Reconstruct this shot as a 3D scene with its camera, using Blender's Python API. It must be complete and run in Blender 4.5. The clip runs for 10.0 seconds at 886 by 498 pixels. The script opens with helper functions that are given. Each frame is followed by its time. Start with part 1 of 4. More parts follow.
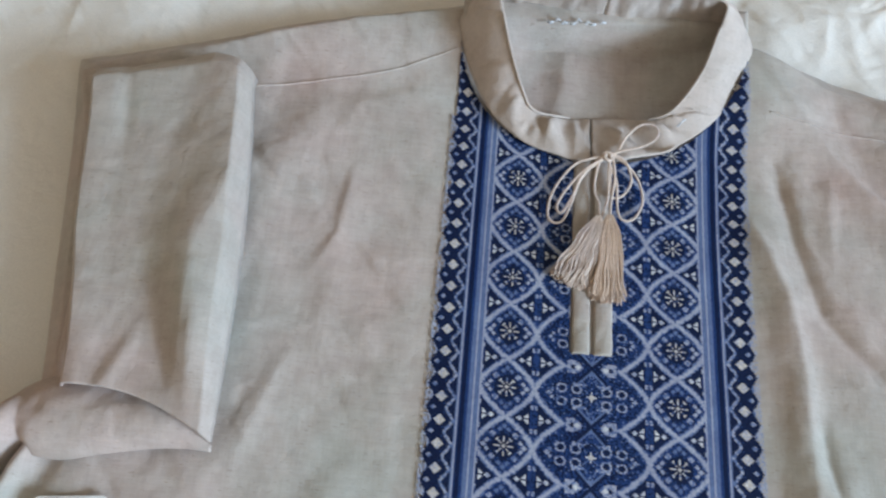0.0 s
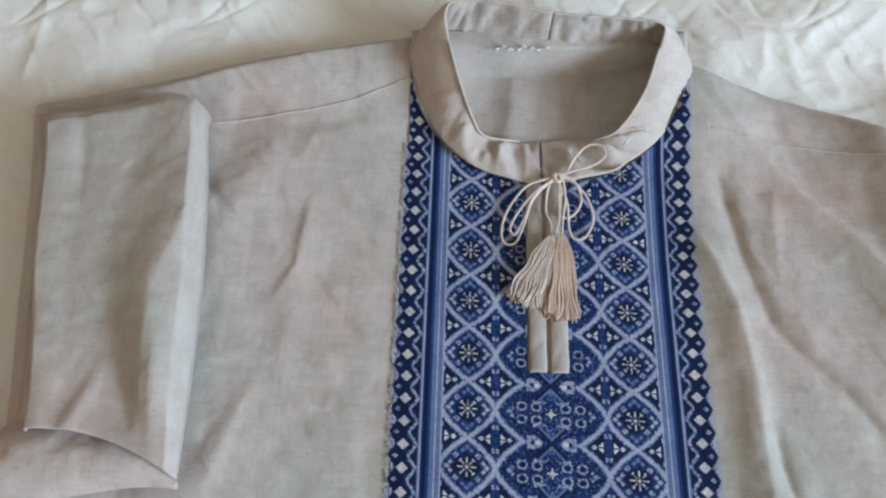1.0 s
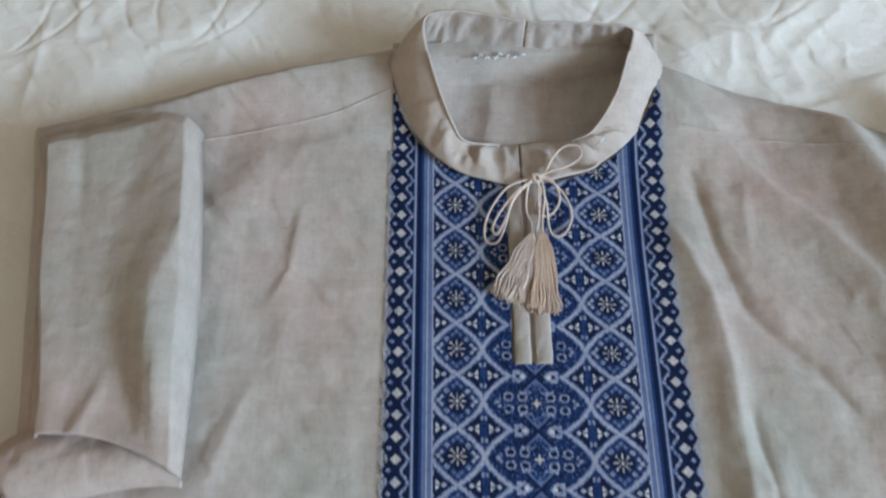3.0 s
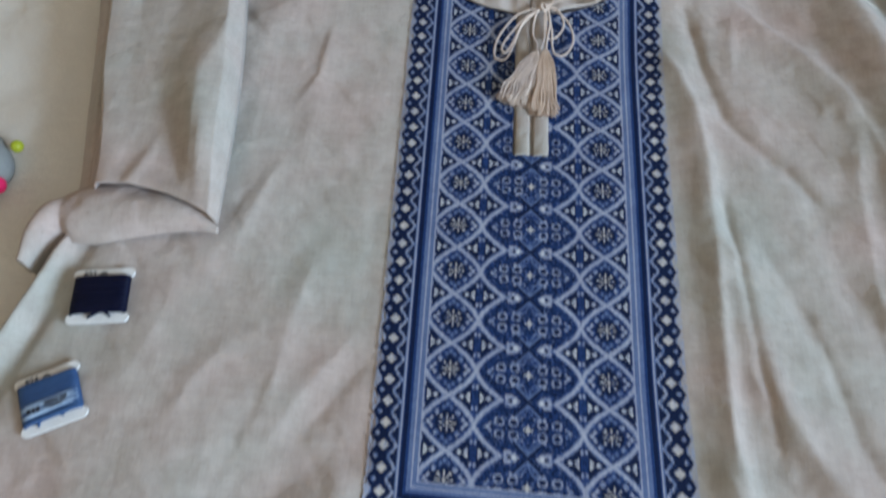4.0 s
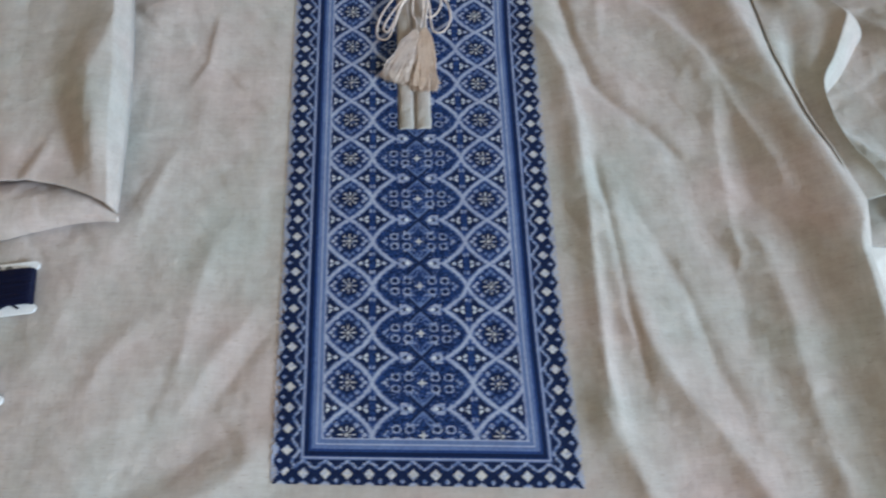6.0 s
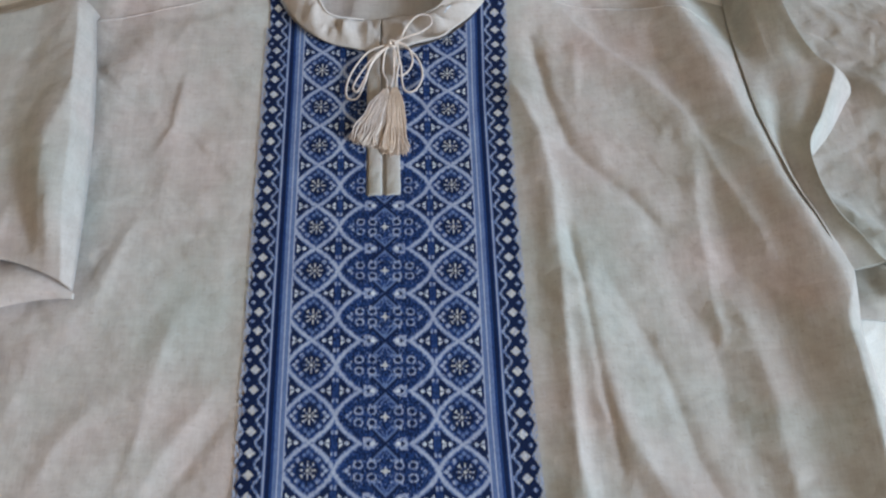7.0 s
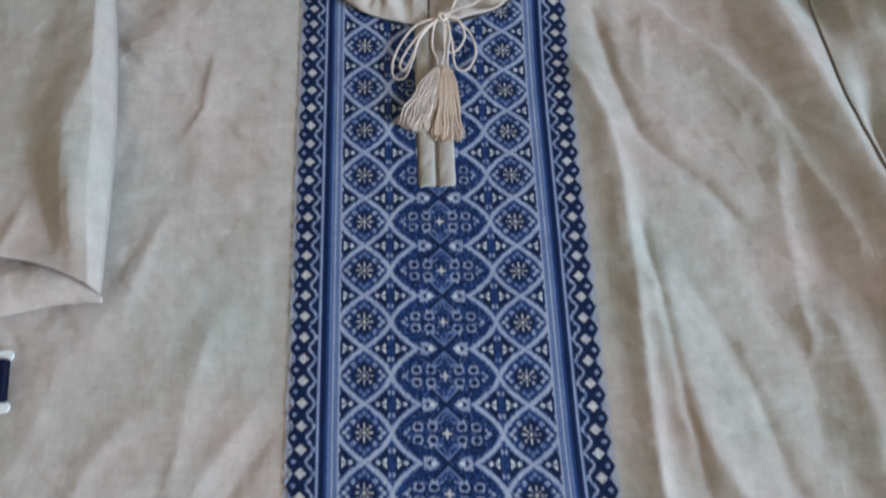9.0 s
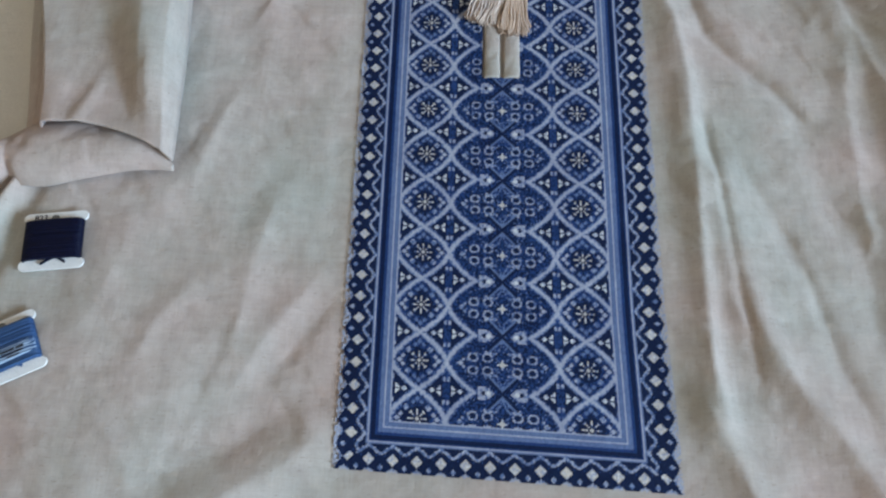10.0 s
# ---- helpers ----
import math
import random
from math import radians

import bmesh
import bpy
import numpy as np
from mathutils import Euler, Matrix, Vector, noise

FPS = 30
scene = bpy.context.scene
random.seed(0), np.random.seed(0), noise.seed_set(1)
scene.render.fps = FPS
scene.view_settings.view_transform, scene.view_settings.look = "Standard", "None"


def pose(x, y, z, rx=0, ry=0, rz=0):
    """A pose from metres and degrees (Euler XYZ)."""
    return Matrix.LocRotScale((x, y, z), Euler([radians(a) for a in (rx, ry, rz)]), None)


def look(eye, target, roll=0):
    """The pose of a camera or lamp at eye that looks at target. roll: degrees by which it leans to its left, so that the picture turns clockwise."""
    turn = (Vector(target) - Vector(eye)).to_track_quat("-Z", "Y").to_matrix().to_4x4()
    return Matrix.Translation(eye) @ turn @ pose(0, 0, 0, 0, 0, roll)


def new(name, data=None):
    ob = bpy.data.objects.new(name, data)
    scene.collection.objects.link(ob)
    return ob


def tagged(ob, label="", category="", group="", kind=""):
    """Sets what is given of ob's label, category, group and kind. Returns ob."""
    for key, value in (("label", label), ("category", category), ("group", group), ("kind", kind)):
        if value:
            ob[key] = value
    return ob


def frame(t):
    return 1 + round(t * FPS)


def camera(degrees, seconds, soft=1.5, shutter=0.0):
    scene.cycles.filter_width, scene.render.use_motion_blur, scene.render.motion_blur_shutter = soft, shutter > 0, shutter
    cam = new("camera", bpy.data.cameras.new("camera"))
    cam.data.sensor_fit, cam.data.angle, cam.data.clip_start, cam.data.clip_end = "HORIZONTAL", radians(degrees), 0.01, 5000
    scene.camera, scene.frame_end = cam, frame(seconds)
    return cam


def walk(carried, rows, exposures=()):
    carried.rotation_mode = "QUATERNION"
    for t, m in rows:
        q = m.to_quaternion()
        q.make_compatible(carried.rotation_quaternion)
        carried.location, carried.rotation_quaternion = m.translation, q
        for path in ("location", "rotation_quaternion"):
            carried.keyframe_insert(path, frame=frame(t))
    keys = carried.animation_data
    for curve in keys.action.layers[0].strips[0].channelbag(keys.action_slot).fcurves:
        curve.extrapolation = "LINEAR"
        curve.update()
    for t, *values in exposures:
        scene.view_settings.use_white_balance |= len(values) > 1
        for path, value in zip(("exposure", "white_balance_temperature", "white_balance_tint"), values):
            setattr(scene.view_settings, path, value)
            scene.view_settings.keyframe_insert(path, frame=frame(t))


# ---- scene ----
cam = camera(56.0, 10.0, soft=2.15, shutter=0.5)
PATH = [
    (0, (-0.053, 0.09, 0.436), (-0.184, 0.931, -1.373), -4.3),
    (0.2, (-0.0479, 0.0934, 0.437), (-0.1624, 0.9207, -1.3803), -3.86),
    (0.5, (-0.052, 0.098, 0.442), (-0.113, 0.923, -1.379), -1.7),
    (0.7, (-0.0499, 0.0967, 0.447), (-0.1102, 0.931, -1.3697), -2.10),
    (1, (-0.04, 0.09, 0.446), (-0.121, 0.976, -1.345), -3.8),
    (1.2, (-0.037, 0.0851, 0.447), (-0.1347, 0.9929, -1.3324), -4.95),
    (1.5, (-0.029, 0.096, 0.462), (-0.111, 0.981, -1.33), -5.1),
    (1.7, (-0.0354, 0.0959, 0.4664), (-0.1192, 1.0419, -1.2937), -5.52),
    (2, (-0.033, 0.113, 0.468), (-0.102, 1.03, -1.308), -5.6),
    (2.2, (-0.034, 0.119, 0.461), (-0.081, 1.01, -1.329), -5.2),
    (3.3, (-0.021, 0.042, 0.464), (-0.14, 0.957, -1.31), -7.1),
    (3.5, (-0.013, 0.012, 0.465), (-0.162, 0.886, -1.327), -8.5),
    (3.6, (-0.0098, -0.0108, 0.4626), (-0.1759, 0.8852, -1.3177), -8.82),
    (3.8, (-0.0153, -0.04, 0.4663), (-0.1633, 0.8737, -1.3066), -6.79),
    (4, (-0.009, -0.072, 0.457), (-0.177, 0.847, -1.312), -7.8),
    (4.3, (-0.011, -0.092, 0.456), (-0.071, 0.73, -1.366), -4.4),
    (4.5, (-0.013, -0.098, 0.461), (-0.071, 0.722, -1.362), -4.6),
    (4.8, (-0.0149, -0.1165, 0.4595), (-0.1059, 0.7186, -1.3555), -6.43),
    (5, (-0.016, -0.12, 0.462), (-0.119, 0.708, -1.356), -6.6),
    (5.3, (-0.0071, -0.1192, 0.4667), (-0.1436, 0.7389, -1.3347), -8.95),
    (5.5, (-0.005, -0.109, 0.473), (-0.07, 0.739, -1.337), -5.3),
    (5.8, (0.0106, -0.1079, 0.4753), (-0.018, 0.7974, -1.3078), -3.38),
    (6, (0.024, -0.091, 0.485), (-0.002, 0.776, -1.317), -4.1),
    (6.2, (0.045, -0.092, 0.485), (-0.013, 0.827, -1.291), -5.7),
    (7.5, (0.055, -0.012, 0.476), (0.0, 0.846, -1.33), -6.6),
    (7.8, (0.048, 0.0003, 0.4672), (-0.0001, 0.8658, -1.3352), -6.36),
    (8, (0.038, 0.024, 0.469), (-0.01, 0.823, -1.364), -6.9),
    (8.3, (0.0376, 0.0298, 0.4605), (-0.0447, 0.8255, -1.3726), -9.33),
    (8.5, (0.028, 0.024, 0.456), (-0.045, 0.822, -1.376), -7.7),
    (8.8, (0.0157, 0.0187, 0.4545), (-0.0266, 0.7822, -1.3936), -5.49),
    (9, (0.016, 0.0, 0.453), (-0.037, 0.786, -1.385), -6.4),
    (9.3, (0.0047, -0.0194, 0.4483), (-0.0437, 0.7046, -1.4154), -4.58),
    (9.5, (0.001, -0.035, 0.446), (-0.076, 0.708, -1.409), -5.7),
    (9.8, (-0.001, -0.048, 0.4452), (-0.1141, 0.6889, -1.4106), -7.60),
    (10, (0.001, -0.057, 0.44), (-0.139, 0.692, -1.409), -9.8),
]
walk(cam, [(t, look(eye, target, roll)) for t, eye, target, roll in PATH],
     exposures=[(0.0, -0.18, 5590, 7), (2.2, -0.18, 5590, 7), (3.5, -0.43, 5490, 6), (4.0, -0.34, 5440, 6), (4.8, -0.22, 5440, 5), (6.0, -0.20, 5490, 6),
                (7.5, -0.22, 5590, 7), (9.0, -0.24, 5490, 6), (10.0, -0.26, 5390, 5)])

# ---------------------------------------------------------------- world and light
world = bpy.data.worlds.new("sky")
scene.world = world
world.use_nodes = True
wn = world.node_tree
sky = wn.nodes.new("ShaderNodeTexSky")
sky.sky_type, sky.sun_disc = "NISHITA", False
sky.sun_elevation, sky.sun_rotation = radians(38), radians(150)
wn.links.new(sky.outputs["Color"], wn.nodes["Background"].inputs["Color"])
wn.nodes["Background"].inputs["Strength"].default_value = 0.12

WINDOW = (2.95, -1.45, 1.36)      # middle of the window's opening
lamp = bpy.data.lights.new("window_daylight", "AREA")
lamp.shape, lamp.size, lamp.size_y, lamp.energy, lamp.color = "RECTANGLE", 1.4, 1.2, 224, (0.74, 0.87, 1.0)
new("window_daylight", lamp).matrix_world = look((WINDOW[0] - 0.02, WINDOW[1], WINDOW[2]), (0.0, WINDOW[1] + 0.9, WINDOW[2] - 0.6))


# ---------------------------------------------------------------- materials
def material(name, rough=0.8, sheen=0.0):
    m = bpy.data.materials.new(name)
    m.use_nodes = True
    b = m.node_tree.nodes["Principled BSDF"]
    b.inputs["Roughness"].default_value = rough
    b.inputs["Sheen Weight"].default_value = sheen
    b.inputs["Specular IOR Level"].default_value = 0.25
    return m, m.node_tree.nodes, m.node_tree.links, b


def noise_node(n, l, coord, scale, stretch=(1, 1, 1), detail=4.0, rough=0.55):
    mp = n.new("ShaderNodeMapping")
    mp.inputs["Scale"].default_value = stretch
    l.new(coord, mp.inputs["Vector"])
    t = n.new("ShaderNodeTexNoise")
    t.inputs["Scale"].default_value, t.inputs["Detail"].default_value, t.inputs["Roughness"].default_value = scale, detail, rough
    l.new(mp.outputs["Vector"], t.inputs["Vector"])
    return t.outputs["Fac"]


def ramp(n, l, fac, stops):
    r = n.new("ShaderNodeValToRGB")
    while len(r.color_ramp.elements) < len(stops):
        r.color_ramp.elements.new(0.5)
    for e, (p, c) in zip(r.color_ramp.elements, stops):
        e.position, e.color = p, (*c, 1)
    l.new(fac, r.inputs["Fac"])
    return r.outputs["Color"]


def mix(n, l, a, b, fac, kind="MIX"):
    m = n.new("ShaderNodeMix")
    m.data_type, m.blend_type = "RGBA", kind
    for value, socket in ((a, m.inputs[6]), (b, m.inputs[7]), (fac, m.inputs[0])):
        if isinstance(value, (int, float)):
            socket.default_value = value
        elif isinstance(value, tuple):
            socket.default_value = (*value, 1)
        else:
            l.new(value, socket)
    return m.outputs[2]


def add_bump(n, l, b, height, strength, dist, after=None):
    k = n.new("ShaderNodeBump")
    k.inputs["Strength"].default_value, k.inputs["Distance"].default_value = strength, dist
    l.new(height, k.inputs["Height"])
    if after:
        l.new(after, k.inputs["Normal"])
    l.new(k.outputs["Normal"], b.inputs["Normal"])
    return k.outputs["Normal"]


def linen_material(name, base, warm):
    """Undyed linen: thick and thin yarns both ways, dark flecks and a soft warm blotch."""
    m, n, l, b = material(name, 0.9, 0.15)
    co = n.new("ShaderNodeTexCoord").outputs["Object"]
    weft = noise_node(n, l, co, 1.0, (70, 1500, 300), 3)
    warp = noise_node(n, l, co, 1.0, (1500, 70, 300), 3)
    broad = noise_node(n, l, co, 9, (1, 1, 1), 3)
    fleck = noise_node(n, l, co, 1.0, (260, 900, 400), 2)
    c = mix(n, l, base, warm, ramp(n, l, broad, [(0.35, (0, 0, 0)), (0.7, (1, 1, 1))]))
    c = mix(n, l, c, ramp(n, l, weft, [(0.3, (0.72, 0.70, 0.66)), (0.7, (1.16, 1.16, 1.16))]), 0.15, "MULTIPLY")
    c = mix(n, l, c, ramp(n, l, warp, [(0.3, (0.74, 0.72, 0.68)), (0.7, (1.15, 1.15, 1.15))]), 0.16, "MULTIPLY")
    for stretch in ((28, 330, 60), (330, 28, 60)):
        slub = noise_node(n, l, co, 1.0, stretch, 4)
        c = mix(n, l, c, ramp(n, l, slub, [(0.34, (0.78, 0.76, 0.72)), (0.66, (1.10, 1.10, 1.10))]), 0.14, "MULTIPLY")
    mottle = noise_node(n, l, co, 75, (1, 1, 1), 5, 0.65)
    c = mix(n, l, c, ramp(n, l, mottle, [(0.36, (0.84, 0.815, 0.79)), (0.62, (1.06, 1.06, 1.06))]), 0.55, "MULTIPLY")
    c = mix(n, l, c, ramp(n, l, fleck, [(0.25, (0.45, 0.40, 0.34)), (0.36, (1, 1, 1))]), 0.4, "MULTIPLY")
    l.new(c, b.inputs["Base Color"])
    h = mix(n, l, weft, warp, 0.5, "ADD")
    first = add_bump(n, l, b, noise_node(n, l, co, 60, (1, 1, 1), 5), 0.35, 0.004)
    add_bump(n, l, b, h, 0.35, 0.0006, first)
    return m


def thread_material(name, base, dark, rough=0.55):
    """Embroidery or sewing thread: fine strands in two directions, with a faint gloss."""
    m, n, l, b = material(name, rough, 0.0)
    b.inputs["Specular IOR Level"].default_value = 0.12
    co = n.new("ShaderNodeTexCoord").outputs["Object"]
    strand = noise_node(n, l, co, 1.0, (1900, 600, 500), 2)
    patch = noise_node(n, l, co, 45, (1, 1, 1), 3)
    c = mix(n, l, base, dark, ramp(n, l, strand, [(0.35, (0, 0, 0)), (0.68, (1, 1, 1))]))
    c = mix(n, l, c, ramp(n, l, patch, [(0.3, (0.8, 0.8, 0.85)), (0.7, (1.15, 1.15, 1.1))]), 0.8, "MULTIPLY")
    l.new(c, b.inputs["Base Color"])
    add_bump(n, l, b, strand, 0.5, 0.0005)
    return m


def plain_material(name, a, c2, scale, rough=0.6, bump=0.2, dist=0.002):
    m, n, l, b = material(name, rough)
    co = n.new("ShaderNodeTexCoord").outputs["Object"]
    f = noise_node(n, l, co, scale)
    fine = noise_node(n, l, co, scale * 14)
    c = mix(n, l, a, c2, ramp(n, l, f, [(0.3, (0, 0, 0)), (0.7, (1, 1, 1))]))
    c = mix(n, l, c, ramp(n, l, fine, [(0.3, (0.93, 0.93, 0.93)), (0.7, (1.06, 1.06, 1.06))]), 1.0, "MULTIPLY")
    l.new(c, b.inputs["Base Color"])
    add_bump(n, l, b, fine, bump, dist)
    return m


LINEN = linen_material("linen", (0.425, 0.412, 0.362), (0.475, 0.378, 0.333))
# same linen for the collar, lifted and reddened for light bounced onto it
LINEN_LIT = linen_material("lit_linen", (0.505, 0.452, 0.40), (0.515, 0.43, 0.372))
NAVY = thread_material("navy_thread", (0.008, 0.017, 0.060), (0.005, 0.009, 0.032))
ROYAL = thread_material("royal_blue_thread", (0.024, 0.055, 0.180), (0.013, 0.030, 0.105))
STEEL = thread_material("steel_blue_thread", (0.140, 0.190, 0.345), (0.085, 0.120, 0.235))
PALE = thread_material("pale_blue_thread", (0.39, 0.41, 0.50), (0.26, 0.285, 0.375))
WHITE = thread_material("white_thread", (0.68, 0.69, 0.70), (0.46, 0.47, 0.49))
CREAM = thread_material("cream_thread", (0.58, 0.545, 0.50), (0.40, 0.37, 0.335))
# same cream cord, darkened and browned to stand for shadow on one tassel
CORD_SHADED = thread_material("shaded_cream_cord", (0.70, 0.555, 0.44), (0.55, 0.41, 0.31))
CORD = thread_material("cream_cord", (0.73, 0.62, 0.54), (0.57, 0.46, 0.38))
FLOSS_DARK = thread_material("dark_navy_floss", (0.006, 0.008, 0.030), (0.003, 0.004, 0.014), 0.45)
FLOSS_BLUE = thread_material("blue_floss", (0.052, 0.10, 0.225), (0.042, 0.082, 0.19), 0.45)
CARD = plain_material("white_card", (0.80, 0.79, 0.76), (0.74, 0.73, 0.70), 60, 0.5, 0.1, 0.0005)
LABEL = plain_material("pale_blue_paper", (0.40, 0.52, 0.68), (0.36, 0.47, 0.63), 80, 0.5, 0.1, 0.0003)
INK = plain_material("dark_ink", (0.02, 0.022, 0.03), (0.03, 0.03, 0.04), 80, 0.6, 0.05, 0.0002)
HOLE = plain_material("grey_recess", (0.22, 0.22, 0.21), (0.18, 0.18, 0.17), 80, 0.7, 0.05, 0.0002)
# unseen walls and ceiling: tan and beige picked to bounce warmth into shadows
WALL = plain_material("tan_wall_bounce", (0.60, 0.45, 0.29), (0.56, 0.42, 0.27), 3, 0.8, 0.1)
CEIL = plain_material("beige_ceiling_bounce", (0.74, 0.63, 0.50), (0.71, 0.60, 0.48), 3, 0.9, 0.1)
FLOOR = plain_material("brown_floor_boards", (0.26, 0.16, 0.09), (0.20, 0.12, 0.07), 5, 0.5, 0.2)
FRAME = plain_material("white_window_paint", (0.80, 0.79, 0.76), (0.77, 0.76, 0.73), 8, 0.4, 0.1)
MATTRESS = plain_material("mattress_ticking", (0.62, 0.60, 0.55), (0.58, 0.56, 0.51), 20, 0.9, 0.2)
CUSHION = plain_material("grey_blue_cloth", (0.27, 0.29, 0.31), (0.36, 0.38, 0.36), 60, 0.9, 0.4)
PINK = plain_material("pink_bead", (0.85, 0.03, 0.16), (0.80, 0.02, 0.14), 40, 0.3, 0.0)
LIME = plain_material("lime_bead", (0.45, 0.50, 0.03), (0.40, 0.45, 0.03), 40, 0.3, 0.0)


def bedspread_material():
    m, n, l, b = material("cream_quilted_cotton", 0.62, 0.1)
    co = n.new("ShaderNodeTexCoord").outputs["Object"]
    broad, crease = noise_node(n, l, co, 7), noise_node(n, l, co, 38, (1, 1.7, 1), 6, 0.6)
    weave = noise_node(n, l, co, 1.0, (1100, 1100, 500), 2)
    c = mix(n, l, (0.73, 0.69, 0.615), (0.77, 0.74, 0.675), broad)
    c = mix(n, l, c, ramp(n, l, weave, [(0.3, (0.9, 0.9, 0.9)), (0.7, (1.06, 1.06, 1.06))]), 0.8, "MULTIPLY")
    l.new(c, b.inputs["Base Color"])
    first = add_bump(n, l, b, crease, 0.38, 0.005)
    add_bump(n, l, b, weave, 0.3, 0.0004, first)
    return m


SPREAD = bedspread_material()


# ---------------------------------------------------------------- shape helpers
def smooth(a, b, x):
    t = np.clip((np.asarray(x, float) - a) / (b - a), 0, 1)
    return t * t * (3 - 2 * t)


def lump(x, y, size, seed=0):
    """Smooth uneven swells, about -1 to 1, of that size: a few waves of random direction that bend one another."""
    rnd = np.random.RandomState(100 + seed)
    x, y = np.asarray(x, float), np.asarray(y, float)
    total, bend = np.zeros(np.broadcast(x, y).shape), 0.0
    for n in range(9):
        q, k = rnd.rand() * 2 * np.pi, 2 * np.pi / (size * (1.2 + 2.2 * rnd.rand()))
        w = np.sin(k * (x * np.cos(q) + y * np.sin(q)) + 6.3 * rnd.rand() + 1.3 * bend)
        total, bend = total + w, w
    return total / 4.5


def crease(x, y, line, height, left, right, fade=0.03):
    """A fold along a line of (x, y): left and right are its widths to each side as one goes along it."""
    best, side, along = np.full(np.shape(x), 9.0), np.zeros(np.shape(x)), np.zeros(np.shape(x))
    lengths = [math.dist(a, b) for a, b in zip(line, line[1:])]
    done = 0.0
    for (ax, ay), (bx, by), n in zip(line, line[1:], lengths):
        ux, uy = (bx - ax) / n, (by - ay) / n
        t = np.clip((x - ax) * ux + (y - ay) * uy, 0, n)
        dx, dy = x - ax - t * ux, y - ay - t * uy
        d = np.hypot(dx, dy)
        near = d < best
        best = np.where(near, d, best)
        side = np.where(near, ux * dy - uy * dx, side)
        along = np.where(near, done + t, along)
        done += n
    w = np.where(side > 0, left, right)
    ends = smooth(-0.004, fade, along) * smooth(-0.004, fade, done - along)
    return 1.2 * height * np.exp(-((best / w) ** 1.6)) * ends


def mesh_from(name, verts, faces, mats, index=None, flat=False):
    """A mesh from arrays of vertices and of quads."""
    verts, faces = np.asarray(verts, float), np.asarray(faces, int)
    used, back = np.unique(faces, return_inverse=True)
    me = bpy.data.meshes.new(name)
    me.vertices.add(len(used))
    me.vertices.foreach_set("co", verts[used].ravel())
    me.loops.add(faces.size)
    me.loops.foreach_set("vertex_index", back.ravel().astype(np.int32))
    me.polygons.add(len(faces))
    me.polygons.foreach_set("loop_start", np.arange(0, faces.size, faces.shape[1], dtype=np.int32))
    for m in mats:
        me.materials.append(m)
    if index is not None:
        me.polygons.foreach_set("material_index", np.asarray(index, np.int32))
    me.polygons.foreach_set("use_smooth", np.full(len(faces), not flat))
    me.update(calc_edges=True)
    me.validate()
    return me


def quads(nu, nv, loop=False):
    i, j = np.meshgrid(np.arange(nu if loop else nu - 1), np.arange(nv - 1), indexing="ij")
    k = (i + 1) % nu
    return np.stack([i * nv + j, k * nv + j, k * nv + j + 1, i * nv + j + 1], -1).reshape(-1, 4)


def child(name, me, parent, label=""):
    ob = new(name, me)
    ob.parent = parent
    return tagged(ob, label) if label else ob


def sheet(name, x, y, z, mat, parent, label="", keep=None, thick=0.0009, flip=False, loop=False):
    """A piece of cloth from grids of x, y and z."""
    f = quads(*x.shape, loop=loop)
    if keep is not None:
        f = f[keep.ravel()[f].all(1)]
    if flip:
        f = f[:, ::-1]
    ob = child(name, mesh_from(name, np.stack([x, y, z], -1).reshape(-1, 3), f, [mat]), parent, label)
    if thick:
        s = ob.modifiers.new("thickness", "SOLIDIFY")
        s.thickness, s.offset = thick, -1
    return ob


def curve_points(pts, n=12):
    """A smooth line (Catmull-Rom) through a few points."""
    p = np.array(pts, float)
    p = np.vstack([2 * p[0] - p[1], p, 2 * p[-1] - p[-2]])
    out = []
    for a, b, c, d in zip(p, p[1:], p[2:], p[3:]):
        for t in np.linspace(0, 1, n, endpoint=False):
            out.append(0.5 * (2 * b + (c - a) * t + (2 * a - 5 * b + 4 * c - d) * t**2 + (3 * b - a - 3 * c + d) * t**3))
    return np.array(out + [p[-2]])


def tube_arrays(line, radius, sides=6):
    line = np.asarray(line, float)
    way = np.gradient(line, axis=0)
    way /= np.linalg.norm(way, axis=1)[:, None] + 1e-12
    ref = np.where(np.abs(way[:, 2:]) > 0.9, [[1.0, 0, 0]], [[0, 0, 1.0]])
    a = np.cross(way, ref)
    a /= np.linalg.norm(a, axis=1)[:, None]
    b = np.cross(way, a)
    th = np.arange(sides) * 2 * np.pi / sides
    r = np.broadcast_to(radius, len(line))
    v = line[:, None] + r[:, None, None] * (np.cos(th)[:, None] * a[:, None] + np.sin(th)[:, None] * b[:, None])
    i, j = np.meshgrid(np.arange(len(line) - 1), np.arange(sides), indexing="ij")
    k = (j + 1) % sides
    f = np.stack([i * sides + j, (i + 1) * sides + j, (i + 1) * sides + k, i * sides + k], -1).reshape(-1, 4)
    return v.reshape(-1, 3), f


def tubes(name, lines, mat, parent, label="", sides=6):
    vs, fs, n = [], [], 0
    for line, radius in lines:
        v, f = tube_arrays(line, radius, sides)
        vs.append(v)
        fs.append(f + n)
        n += len(v)
    return child(name, mesh_from(name, np.vstack(vs), np.vstack(fs), [mat]), parent, label)


def bm_part(name, bm, mat, parent, label="", smooth_faces=False):
    me = bpy.data.meshes.new(name)
    for f in bm.faces:
        f.smooth = smooth_faces
    bm.normal_update()
    bm.to_mesh(me)
    bm.free()
    me.materials.append(mat)
    if parent is None:
        return new(name, me)
    return child(name, me, parent, label)


